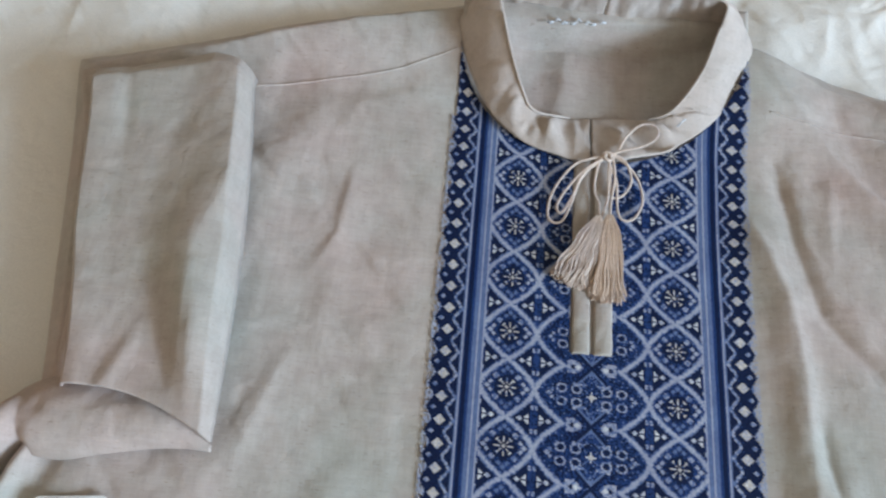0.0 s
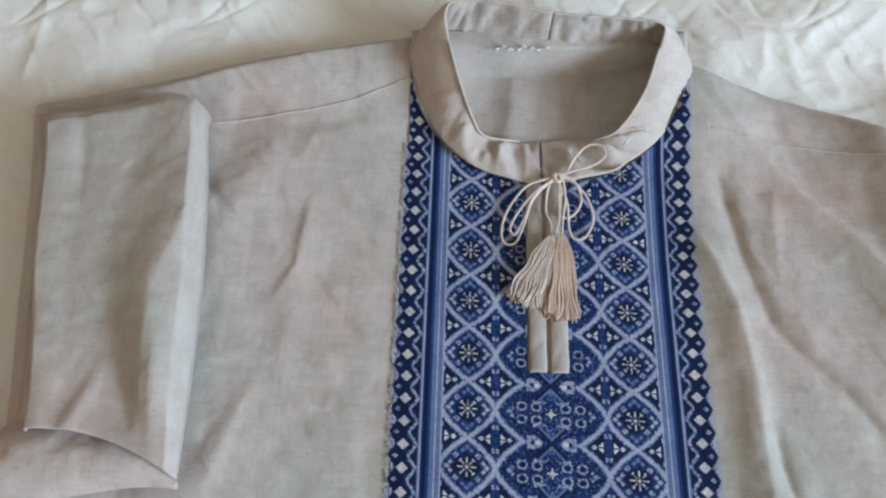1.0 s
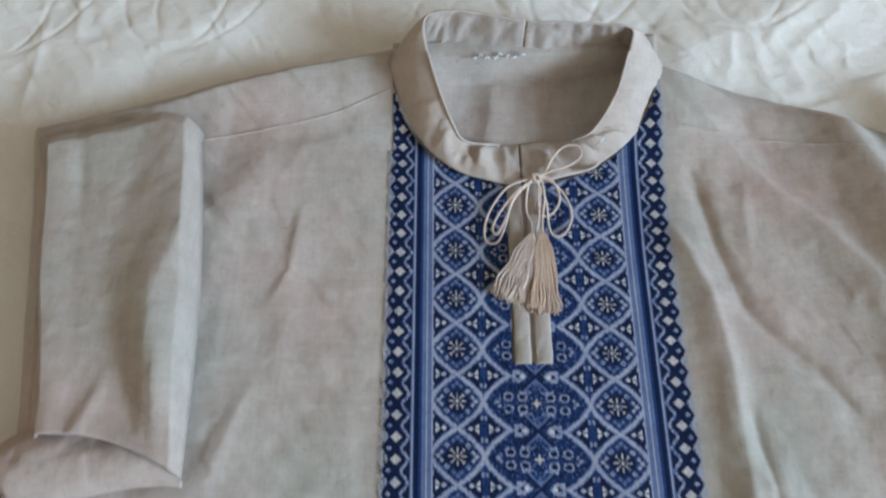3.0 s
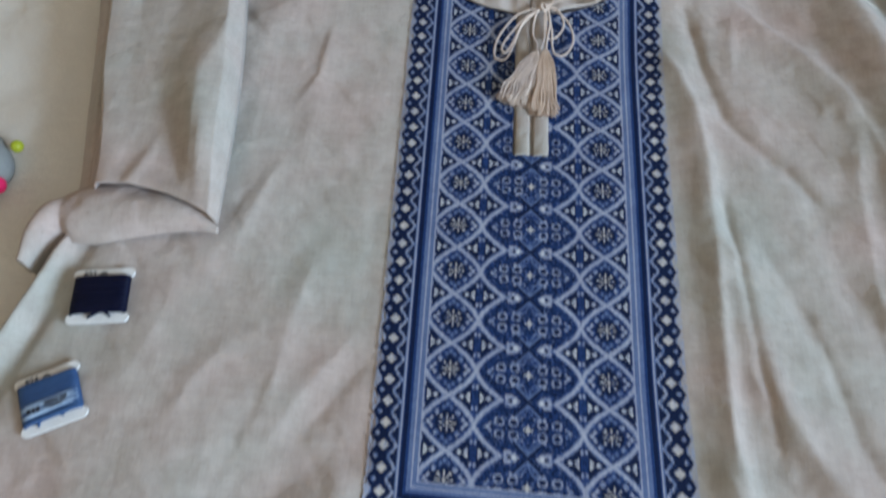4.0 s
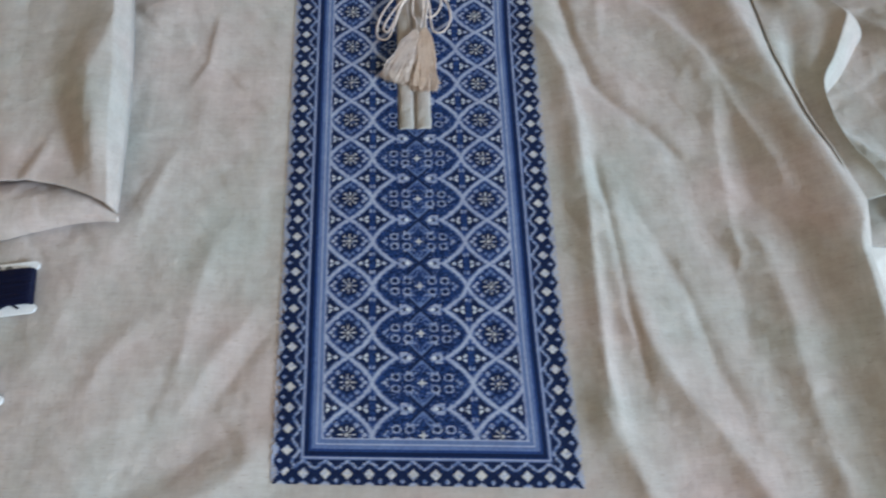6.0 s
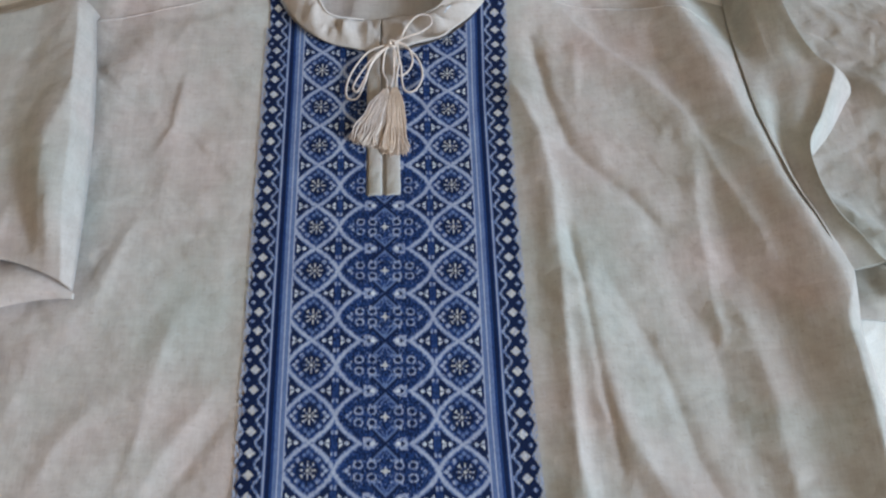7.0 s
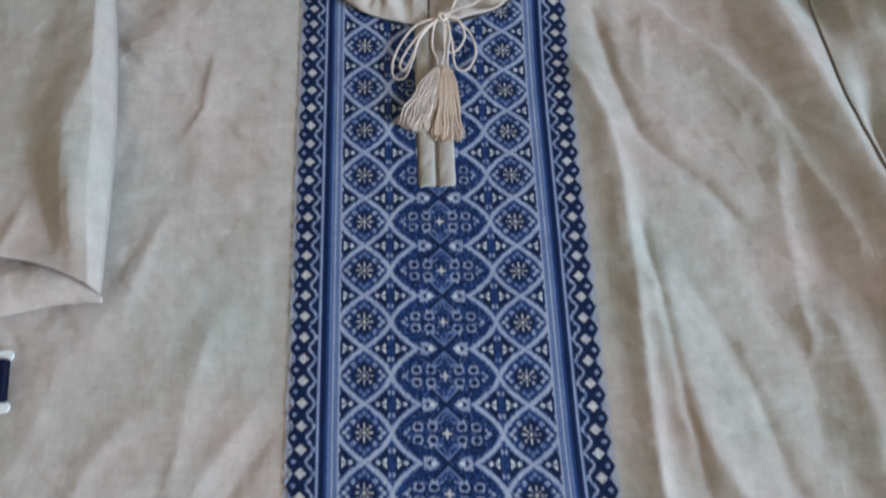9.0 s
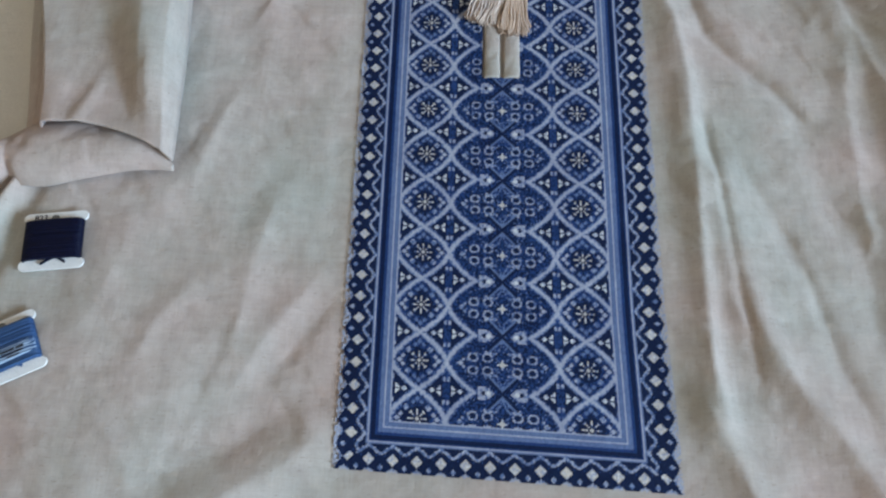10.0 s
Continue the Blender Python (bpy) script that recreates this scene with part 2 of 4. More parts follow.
def box(bm, lo, hi, bevel=0.0):
    m = Matrix.LocRotScale([(a + b) / 2 for a, b in zip(lo, hi)], None, [b - a for a, b in zip(lo, hi)])
    made = bmesh.ops.create_cube(bm, size=1, matrix=m)
    if bevel:
        edges = list({e for v in made["verts"] for e in v.link_edges})
        bmesh.ops.bevel(bm, geom=edges, offset=bevel, segments=2, affect="EDGES")


# ---------------------------------------------------------------- the room
BED_Z, FLOOR_Z, TOP_Z = -0.014, -0.55, 2.1


def block(name, boxes, mat, label, bevel=0.0):
    bm = bmesh.new()
    for lo, hi in boxes:
        box(bm, lo, hi, bevel)
    return tagged(bm_part(name, bm, mat, None), label, "", "", "structure")


# out-of-view walls and ceiling, added to close the room and bounce fill
XW, XE, YS, YN = -2.0, WINDOW[0], -2.9, 2.4
block("floor", [((XW, YS, FLOOR_Z - 0.1), (XE, YN, FLOOR_Z))], FLOOR, "brown wooden floor under the bed")
block("ceiling", [((XW, YS, TOP_Z), (XE, YN, TOP_Z + 0.1))], CEIL, "unseen bedroom ceiling, beige for warm bounced light")
block("wall_west", [((XW - 0.12, YS, FLOOR_Z), (XW, YN, TOP_Z))], WALL, "unseen bedroom wall, tan for warm bounced light")
block("wall_south", [((XW, YS - 0.12, FLOOR_Z), (XE, YS, TOP_Z))], WALL, "unseen bedroom wall, tan for warm bounced light")
block("wall_north", [((XW, YN, FLOOR_Z), (XE, YN + 0.12, TOP_Z))], WALL, "unseen bedroom wall, tan for warm bounced light")
wy0, wy1, wz0, wz1 = WINDOW[1] - 0.75, WINDOW[1] + 0.75, WINDOW[2] - 0.65, WINDOW[2] + 0.65
block("wall_east", [((XE, YS, FLOOR_Z), (XE + 0.12, wy0, TOP_Z)), ((XE, wy1, FLOOR_Z), (XE + 0.12, YN, TOP_Z)),
                    ((XE, wy0, FLOOR_Z), (XE + 0.12, wy1, wz0)), ((XE, wy0, wz1), (XE + 0.12, wy1, TOP_Z))],
      WALL, "unseen wall with the window, tan for warm bounced light")
window = tagged(new("window_1"), "white framed bedroom window letting in daylight", "window", "", "structure")
bm = bmesh.new()
f0, f1 = XE + 0.04, XE + 0.09
for lo, hi in (((f0, wy0, wz0), (f1, wy0 + 0.05, wz1)), ((f0, wy1 - 0.05, wz0), (f1, wy1, wz1)),
               ((f0, wy0 + 0.05, wz0), (f1, wy1 - 0.05, wz0 + 0.05)), ((f0, wy0 + 0.05, wz1 - 0.05), (f1, wy1 - 0.05, wz1))):
    box(bm, lo, hi)
bm_part("window_frame", bm, FRAME, window)

# ---------------------------------------------------------------- the bed
bm = bmesh.new()
box(bm, (-0.95, -1.2, FLOOR_Z + 0.2), (0.95, 0.85, BED_Z - 0.045), 0.04)
mattress = bm_part("mattress", bm, MATTRESS, None)
tagged(mattress, "thick pale mattress under the cream bedspread", "mattress")
bm = bmesh.new()
box(bm, (-0.97, -1.22, FLOOR_Z + 0.1), (0.97, 0.87, FLOOR_Z + 0.2), 0.01)
base = bm_part("bed_base", bm, FLOOR, None)
tagged(base, "low brown wooden bed base on four legs", "bed")
for lx in (-0.9, 0.9):
    for ly in (-1.15, 0.8):
        bm = bmesh.new()
        box(bm, (lx - 0.03, ly - 0.03, FLOOR_Z), (lx + 0.03, ly + 0.03, FLOOR_Z + 0.1))
        bm_part("leg", bm, FLOOR, base)


QUILT_X = [-0.505, -0.372, -0.236, -0.09, 0.042, 0.176, 0.31, 0.444]
QUILT_RINGS = [(0.006, 0.558, 0.080, 0.056, radians(62)), (-0.002, 0.534, 0.050, 0.0265, radians(79))]    # middle, half axes, turn


def bed_height(x, y):
    """The bedspread: soft swells, long creases and double rings of quilting stitches."""
    z = BED_Z + 0.085 * np.clip(y - 0.40, 0, 0.4) * smooth(0.38, 0.50, y) + 0.0022 * lump(x + 0.6 * y, y - 0.5 * x, 0.16, 3) + 0.0012 * lump(x, y, 0.06, 5)
    z = z + 0.0006 * lump(1.4 * (x + 0.8 * y), 0.35 * (y - 0.8 * x), 0.017, 8) * smooth(0.3, 0.45, y + 0.25 * np.abs(x))
    z = z + crease(x, y, [(-0.42, 0.30), (-0.30, 0.46), (-0.12, 0.56), (0.05, 0.64)], 0.005, 0.05, 0.05)
    z = z + crease(x, y, [(-0.55, 0.36), (-0.38, 0.56), (-0.2, 0.7)], 0.004, 0.05, 0.05)
    z = z + crease(x, y, [(0.10, 0.46), (0.20, 0.50), (0.42, 0.62)], 0.0045, 0.03, 0.025)
    z = z + crease(x, y, [(0.22, 0.42), (0.35, 0.45), (0.5, 0.48)], 0.005, 0.025, 0.03)
    z = z + crease(x, y, [(0.44, 0.36), (0.415, 0.27), (0.40, 0.18), (0.42, 0.08)], 0.022, 0.06, 0.075)
    for line in ([(0.153, 0.486), (0.149, 0.445)],
                 [(0.162, 0.481), (0.169, 0.460), (0.176, 0.435)],
                 [(0.169, 0.462), (0.193, 0.489), (0.212, 0.497)],
                 [(0.188, 0.461), (0.198, 0.438), (0.203, 0.425)],
                 [(0.188, 0.459), (0.217, 0.483), (0.237, 0.501)],
                 [(0.232, 0.477), (0.229, 0.442)],
                 [(-0.349, 0.513), (-0.350, 0.479), (-0.354, 0.438)],
                 [(-0.325, 0.532), (-0.321, 0.492)],
                 [(-0.260, 0.495), (-0.256, 0.475)],
                 [(-0.239, 0.511), (-0.235, 0.491)],
                 [(-0.216, 0.488), (-0.213, 0.467)]):
        z = z + crease(x, y, line, 0.0011, 0.0045, 0.006, 0.012)
    line = np.zeros(np.shape(x))
    for mx in QUILT_X:
        for cx, cy, long, short, turn in QUILT_RINGS:
            dx, dy = x - mx - cx, y - cy
            p, q = dx * math.cos(turn) + dy * math.sin(turn), dy * math.cos(turn) - dx * math.sin(turn)
            far = (np.hypot(p / long, q / short) - 1) * short * (1 + 0.4 * np.abs(p) / long)
            line = np.maximum(line, np.exp(-np.abs(far / 0.0022) ** 1.3))
    z = z - 0.0009 * line
    return z


fine_x = np.concatenate([np.arange(-0.5, -0.42, 0.003), np.arange(-0.42, 0.36, 0.0014), np.arange(0.36, 0.501, 0.003)])
fine_y = np.concatenate([np.arange(-0.16, 0.36, 0.004), np.arange(0.36, 0.66, 0.0014), np.arange(0.66, 0.701, 0.004)])
gx = np.concatenate([np.linspace(-1.02, -0.52, 12), fine_x, np.linspace(0.52, 1.02, 12)])
gy = np.concatenate([np.linspace(-1.27, -0.18, 18), fine_y, np.linspace(0.72, 0.92, 8)])
bx, by = np.meshgrid(gx, gy, indexing="ij")
out = np.maximum(np.abs(bx) - 0.94, np.maximum(by - 0.84, -1.19 - by))
bz = bed_height(bx, by) - 0.40 * smooth(0, 0.08, out)
spread = new("bedspread", mesh_from("bedspread", np.stack([bx, by, bz], -1).reshape(-1, 3), quads(*bx.shape), [SPREAD]))
tagged(spread, "creased cream bedspread quilted in double rings", "bedspread")
# the quilting thread, which lies in its grooves
for mx in QUILT_X:
    for cx, cy, long, short, turn in QUILT_RINGS:
        th = np.linspace(0, 2 * np.pi, 140)
        p, q = long * np.cos(th), short * np.sin(th)
        qx, qy = mx + cx + p * math.cos(turn) - q * math.sin(turn), cy + p * math.sin(turn) + q * math.cos(turn)
        tubes("quilting_ring", [(np.stack([qx, qy, bed_height(qx, qy) - 0.0001], 1), 0.0003)], SPREAD, spread, "ring of cream quilting stitches", 5)
    leaf = curve_points([(mx + 0.023, 0.548, 0), (mx + 0.006, 0.543, 0), (mx - 0.007, 0.536, 0), (mx - 0.019, 0.524, 0)], 10)
    leaf[:, 2] = bed_height(leaf[:, 0], leaf[:, 1]) - 0.0001
    tubes("quilting_arc", [(leaf, 0.0003)], SPREAD, spread, "short arc of cream quilting stitches", 5)

# ---------------------------------------------------------------- the shirt
shirt = tagged(new("embroidered_shirt"), "beige linen shirt with a blue embroidered panel lying on the bedspread", "shirt")
NX, NY, NA, NB = 0.004, 0.445, 0.0895, 0.089     # the neck opening: middle, half width, depth in front


def neck_y(x):
    return NY - NB * np.sqrt(np.clip(1 - ((x - NX) / NA) ** 2, 0, 1))


def shirt_height(x, y):
    """The upper side of the shirt's front, with its folds."""
    x, y = np.asarray(x, float), np.asarray(y, float)
    off = smooth(0.088, 0.105, np.abs(x - 0.002))
    z = 0.0125 * smooth(-0.08, -0.24, x) - 0.004 * smooth(0.13, 0.25, x)
    z = z + 0.016 * smooth(0.37, 0.43, y + 0.15 * x) * smooth(0.03, 0.09, np.abs(x)) * (1 - 0.9 * smooth(0.095, 0.20, x)) - 0.010 * smooth(0.345, 0.45, y + 0.3 * (x - 0.1)) * smooth(0.10, 0.15, x)
    z = z + off * (0.0012 * lump(0.9 * np.abs(x) + 0.42 * y, 0.3 * (0.42 * np.abs(x) - 0.9 * y), 0.045, 1) + 0.0004 * lump(x, y, 0.025, 2))
    z = z + 0.0004 * lump(x, y, 0.05, 4)
    # small crumples all over the plain linen
    z = z + off * 0.0008 * lump(0.75 * x + 0.65 * y, 0.4 * (0.65 * x - 0.75 * y), 0.017, 61) * (0.35 + 0.65 * smooth(-0.3, 0.6, lump(x, y, 0.07, 62)))
    # chest beside the panel, towards the right sleeve
    z = z + crease(x, y, [(0.088, 0.330), (0.097, 0.308), (0.108, 0.277), (0.113, 0.236), (0.113, 0.188), (0.112, 0.150), (0.112, 0.113), (0.112, 0.058), (0.118, 0.01)], 0.0044, 0.006, 0.011)
    z = z - crease(x, y, [(0.119, 0.215), (0.124, 0.174), (0.127, 0.140), (0.129, 0.115), (0.134, 0.070), (0.140, 0.036)], 0.0024, 0.004, 0.004, 0.02)
    z = z - crease(x, y, [(0.106, 0.375), (0.111, 0.350), (0.117, 0.308), (0.128, 0.267), (0.142, 0.249), (0.162, 0.229), (0.177, 0.207), (0.187, 0.193)], 0.0030, 0.0045, 0.007, 0.03)
    z = z + crease(x, y, [(0.140, 0.359), (0.136, 0.316), (0.136, 0.289)], 0.0009, 0.004, 0.006, 0.02)
    z = z - crease(x, y, [(0.136, 0.185), (0.147, 0.158), (0.155, 0.141), (0.163, 0.122)], 0.0010, 0.006, 0.005, 0.02)
    z = z + crease(x, y, [(0.095, 0.432), (0.127, 0.389), (0.154, 0.353), (0.181, 0.320), (0.203, 0.290), (0.214, 0.262), (0.224, 0.229), (0.238, 0.193), (0.246, 0.150)], 0.0024, 0.005, 0.013, 0.06)
    z = z - crease(x, y, [(0.172, 0.208), (0.181, 0.180), (0.190, 0.151), (0.201, 0.123), (0.203, 0.096), (0.201, 0.060)], 0.0011, 0.007, 0.008, 0.02)
    z = z - crease(x, y, [(0.155, 0.141), (0.168, 0.110), (0.175, 0.080), (0.180, 0.055), (0.194, 0.020)], 0.0017, 0.005, 0.007, 0.02)
    z = z + crease(x, y, [(0.209, 0.259), (0.205, 0.220), (0.205, 0.176), (0.204, 0.141)], 0.0017, 0.005, 0.010, 0.03)
    z = z + crease(x, y, [(0.204, 0.150), (0.2065, 0.128), (0.203, 0.118)], 0.0012, 0.004, 0.004, 0.008)
    z = z + crease(x, y, [(0.158, 0.490), (0.188, 0.440), (0.210, 0.392), (0.224, 0.345), (0.243, 0.268), (0.260, 0.212), (0.278, 0.155), (0.285, 0.05), (0.285, -0.10), (0.285, -0.24)], 0.0190, 0.022, 0.032, 0.14)
    z = z - crease(x, y, [(0.15, 0.385), (0.195, 0.325), (0.214, 0.27), (0.220, 0.20), (0.222, 0.14)], 0.0020, 0.012, 0.008, 0.09)
    z = z + crease(x, y, [(0.212, 0.16), (0.222, 0.128), (0.228, 0.090), (0.229, 0.04), (0.245, -0.08)], 0.0036, 0.014, 0.012)
    z = z + crease(x, y, [(0.120, 0.190), (0.125, 0.150), (0.130, 0.105), (0.139, 0.072), (0.154, 0.045), (0.173, 0.015), (0.191, -0.016), (0.206, -0.040), (0.23, -0.08)], 0.0052, 0.012, 0.011)
    z = z + crease(x, y, [(0.124, 0.095), (0.137, 0.062), (0.141, 0.030)], 0.0012, 0.003, 0.004, 0.015)
    z = z + crease(x, y, [(0.112, 0.075), (0.1125, 0.042)], 0.0011, 0.003, 0.004, 0.012)
    z = z + crease(x, y, [(0.098, 0.045), (0.107, 0.030), (0.119, 0.008), (0.127, -0.017), (0.136, -0.045), (0.15, -0.12)], 0.0046, 0.011, 0.010)
    # chest beside the panel, towards the folded sleeve
    z = z + crease(x, y, [(-0.080, 0.025), (-0.116, -0.004), (-0.158, -0.028), (-0.20, -0.065)], 0.0040, 0.014, 0.016)
    z = z - crease(x, y, [(-0.085, 0.052), (-0.119, 0.022), (-0.169, -0.006), (-0.213, -0.028)], 0.0010, 0.010, 0.012)
    z = z + crease(x, y, [(-0.096, 0.118), (-0.110, 0.094), (-0.128, 0.070), (-0.146, 0.034)], 0.0014, 0.006, 0.010, 0.02)
    z = z - crease(x, y, [(-0.088, 0.098), (-0.111, 0.066), (-0.130, 0.039)], 0.0013, 0.006, 0.008, 0.02)
    z = z + crease(x, y, [(-0.130, 0.158), (-0.138, 0.120), (-0.144, 0.090), (-0.146, 0.060)], 0.0012, 0.005, 0.008, 0.02)
    z = z + crease(x, y, [(-0.168, 0.102), (-0.190, 0.074), (-0.200, 0.045)], 0.0014, 0.006, 0.008, 0.02)
    z = z + crease(x, y, [(-0.160, 0.228), (-0.168, 0.209), (-0.176, 0.181), (-0.184, 0.150)], 0.0014, 0.005, 0.008, 0.02)
    z = z + crease(x, y, [(-0.215, 0.120), (-0.222, 0.090), (-0.235, 0.060)], 0.0010, 0.006, 0.009, 0.02)
    z = z + crease(x, y, [(-0.136, 0.354), (-0.141, 0.336), (-0.144, 0.314), (-0.145, 0.297), (-0.152, 0.282), (-0.162, 0.266)], 0.0018, 0.009, 0.0040, 0.03)
    z = z - crease(x, y, [(-0.100, 0.414), (-0.136, 0.395), (-0.169, 0.372), (-0.200, 0.343)], 0.0012, 0.010, 0.013)
    z = z + crease(x, y, [(-0.088, 0.402), (-0.138, 0.389), (-0.166, 0.375), (-0.184, 0.356), (-0.202, 0.330), (-0.232, 0.300)], 0.0034, 0.045, 0.012, 0.05)
    # gathers under the panel's end
    z = z + crease(x, y, [(0.01, -0.018), (0.008, -0.05), (0.0, -0.12)], 0.0030, 0.010, 0.012, 0.012)
    z = z + crease(x, y, [(-0.035, -0.016), (-0.04, -0.05), (-0.05, -0.12)], 0.0020, 0.010, 0.010, 0.012)
    z = z + crease(x, y, [(0.045, -0.020), (0.05, -0.05), (0.06, -0.12)], 0.0020, 0.010, 0.010, 0.012)
    return z


def side_left(y):
    return np.where(y < 0.173, -0.296 - 0.33 * (0.173 - y), -0.296 - 0.165 * (y - 0.173))


def side_right(y):
    armhole = 0.2555 + 2.1 * np.clip(0.285 - y, 0, 1) ** 2 + 0.65 * np.clip(y - 0.285, 0, 1) ** 2
    return np.where(y < 0.168, 0.2842 + 0.0088 * (1 - np.exp(-np.clip(0.168 - y, 0, 1) / 0.0304)), armhole)


def shoulder_y(x):
    return np.where(x < NX, 0.473 + 0.24 * (x + 0.087), 0.451 - 0.36 * (x - 0.097))


u, v = np.meshgrid(np.linspace(0, 1, 460), np.linspace(0, 1, 540), indexing="ij")
yy = -0.26 + v * 0.70
xx = side_left(yy) + u * (side_right(yy) - side_left(yy))
yy = -0.26 + v * (shoulder_y(xx) + 0.26)
xx = side_left(yy) + u * (side_right(yy) - side_left(yy))
edge = np.minimum(np.minimum(xx - side_left(yy), side_right(yy) - xx + 0.03 * smooth(0.12, 0.19, yy)), np.minimum(shoulder_y(xx) - yy, yy + 0.26))
roll = np.sqrt(np.clip(edge / 0.016, 0, 1))
zz = shirt_height(xx, yy)
# a long soft roll along the shirt's side below the folded sleeve
zz = zz + 0.009 * np.exp(-(((xx - side_left(yy) - 0.012) / 0.0075) ** 2)) * smooth(0.20, 0.14, yy) - 0.004 * np.exp(-(((xx - side_left(yy) - 0.028) / 0.007) ** 2)) * smooth(0.20, 0.12, yy)
low = bed_height(xx, yy) + 0.0015
zz = np.maximum(low + (zz - low) * roll, low)
hole = (np.abs(xx - NX) < NA - 0.002) & (yy > neck_y(xx) + 0.003)
body = sheet("body", xx, yy, zz, LINEN, shirt, "", ~hole)

# inside of the back, seen through the neck opening
u, v = np.meshgrid(np.linspace(-0.098, 0.106, 90), np.linspace(0.325, 0.458, 60), indexing="ij")
zb = -0.005 + 0.030 * np.clip((v - 0.345) / 0.11, 0, 1) + 0.001 * lump(u, v, 0.03, 6)
zb = np.minimum(zb, 0.0235)
keep = (((u - NX) / 0.0915) ** 2 + (np.minimum(v - 0.446, 0) / 0.095) ** 2 < 1) & (np.abs(u - NX) < 0.0885)
zb = np.where(v < 0.444, np.minimum(zb, shirt_height(u, v) - 0.004), zb)
zb = zb + crease(u, v, [(-0.016, 0.45), (-0.019, 0.41), (-0.024, 0.385)], 0.0026, 0.012, 0.008, 0.02) * smooth(0.37, 0.39, v)
sheet("back", u, v, zb, LINEN, shirt, "", keep)


# the stand collar: a ring of cloth that leans inwards in front and stands up behind
COLLAR_RING = [  # angle from the back, base x y z, top x y z
    (0, 0.004, 0.452, 0.018, 0.005, 0.449, 0.051),
    (35, -0.045, 0.458, 0.018, -0.038, 0.456, 0.055),
    (65, -0.076, 0.460, 0.018, -0.060, 0.452, 0.054),
    (90, -0.0865, 0.447, 0.016, -0.059, 0.432, 0.042),
    (115, -0.081, 0.421, 0.011, -0.053, 0.412, 0.033),
    (135, -0.066, 0.3885, 0.008, -0.0445, 0.392, 0.021),
    (152, -0.045, 0.3675, 0.0052, -0.036, 0.383, 0.012),
    (168, -0.018, 0.3565, 0.0052, -0.014, 0.388, -0.001),
    (180, -0.002, 0.355, 0.0052, -0.002, 0.390, -0.003),
    (193, 0.020, 0.3575, 0.0052, 0.014, 0.390, -0.001),
    (208, 0.048, 0.367, 0.0052, 0.033, 0.385, 0.006),
    (225, 0.073, 0.3865, 0.008, 0.046, 0.387, 0.014),
    (245, 0.089, 0.413, 0.011, 0.061, 0.406, 0.026),
    (270, 0.096, 0.436, 0.016, 0.070, 0.430, 0.039),
    (295, 0.085, 0.449, 0.018, 0.071, 0.441, 0.050),
    (325, 0.050, 0.451, 0.018, 0.047, 0.446, 0.050),
    (360, 0.004, 0.452, 0.018, 0.005, 0.449, 0.051),
]


def collar_piece(name, first, last, label):
    rows = np.array(COLLAR_RING, float)
    th = np.linspace(first, last, 150)
    fine = curve_points(rows[:, 1:], 10)
    ang = np.interp(np.linspace(0, len(rows) - 1, len(fine)), np.arange(len(rows)), rows[:, 0])
    at = np.array([np.interp(th, ang, fine[:, c]) for c in range(6)])
    t = np.linspace(0, 1, 18)[None]
    x, y, z = (at[c][:, None] * (1 - t) + at[c + 3][:, None] * t for c in range(3))
    belly = np.sin(np.pi * t)
    ripple = lump(th[:, None] * 0.01 + 0.05 * t, t * 0.06, 0.11, 21) + 0.4 * lump(th[:, None] * 0.01, t * 0.08, 0.05, 22)
    front = smooth(100, 140, th) * smooth(260, 220, th)
    z = z + belly * (0.006 - 0.004 * front[:, None] + 0.0050 * ripple * (0.10 + front[:, None]) * (1 - 0.6 * smooth(205, 235, th))[:, None])
    gather = smooth(60, 30, np.minimum(th, 360 - th))
    y = y + 0.0016 * (gather * lump(th * 0.01, th * 0, 0.10, 25))[:, None] * (1 - 0.6 * t) + 0.002 * belly * ripple
    # the collar's colour carries warm bounced light
    return sheet(name, x, y, z, LINEN_LIT, shirt, label, None, 0.0014)


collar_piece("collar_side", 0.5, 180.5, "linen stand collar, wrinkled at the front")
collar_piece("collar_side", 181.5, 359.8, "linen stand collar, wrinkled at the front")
# stitched rim of the collar's loose edge
rows = np.array(COLLAR_RING, float)
for a, b in ((3, 8), (10, 14)):
    line = curve_points(rows[a:b, 4:7], 10) + (0, 0, 0.0008)
    tubes("collar_hem", [(line, 0.0009)], LINEN_LIT, shirt)
tubes("loose_thread", [(curve_points([(0.047, 0.372, 0.020), (0.049, 0.3735, 0.0225), (0.0515, 0.3765, 0.022)], 6), 0.0006)], WHITE, shirt, "short loose white thread")
# small white stitches and a loose label at the back of the neck
back_line = [(-0.031 + 0.0045 * k + 0.001 * math.sin(3 * k), 0.4415 + 0.001 * math.sin(2 * k)) for k in range(8)]
tubes("neck_stitching", [(np.array([(a, b, 0.0245), (a + 0.0015, b + 0.0016 * math.sin(5 * a * 900), 0.0259), (a + 0.003, b + 0.0004, 0.0245)]), 0.0008) for a, b in back_line], WHITE, shirt, "uneven white hand stitching")

# seams: thin raised lines that follow the cloth
def seam(line, dark=0.0007, lift=0.0001):
    p = curve_points([(a, b, 0) for a, b in line], 14)
    p[:, 2] = shirt_height(p[:, 0], p[:, 1]) + lift
    return tubes("seam", [(p, dark)], LINEN, shirt)


seam([(-0.086, 0.427), (-0.117, 0.415), (-0.160, 0.403), (-0.215, 0.390)])
seam([(0.105, 0.392), (0.122, 0.389), (0.163, 0.384), (0.199, 0.376), (0.240, 0.362)])


# ---------------------------------------------------------------- embroidery
CELL, MID_X, PITCH = 0.00079, 0.0015, 0.03155
ROW = PITCH / 40


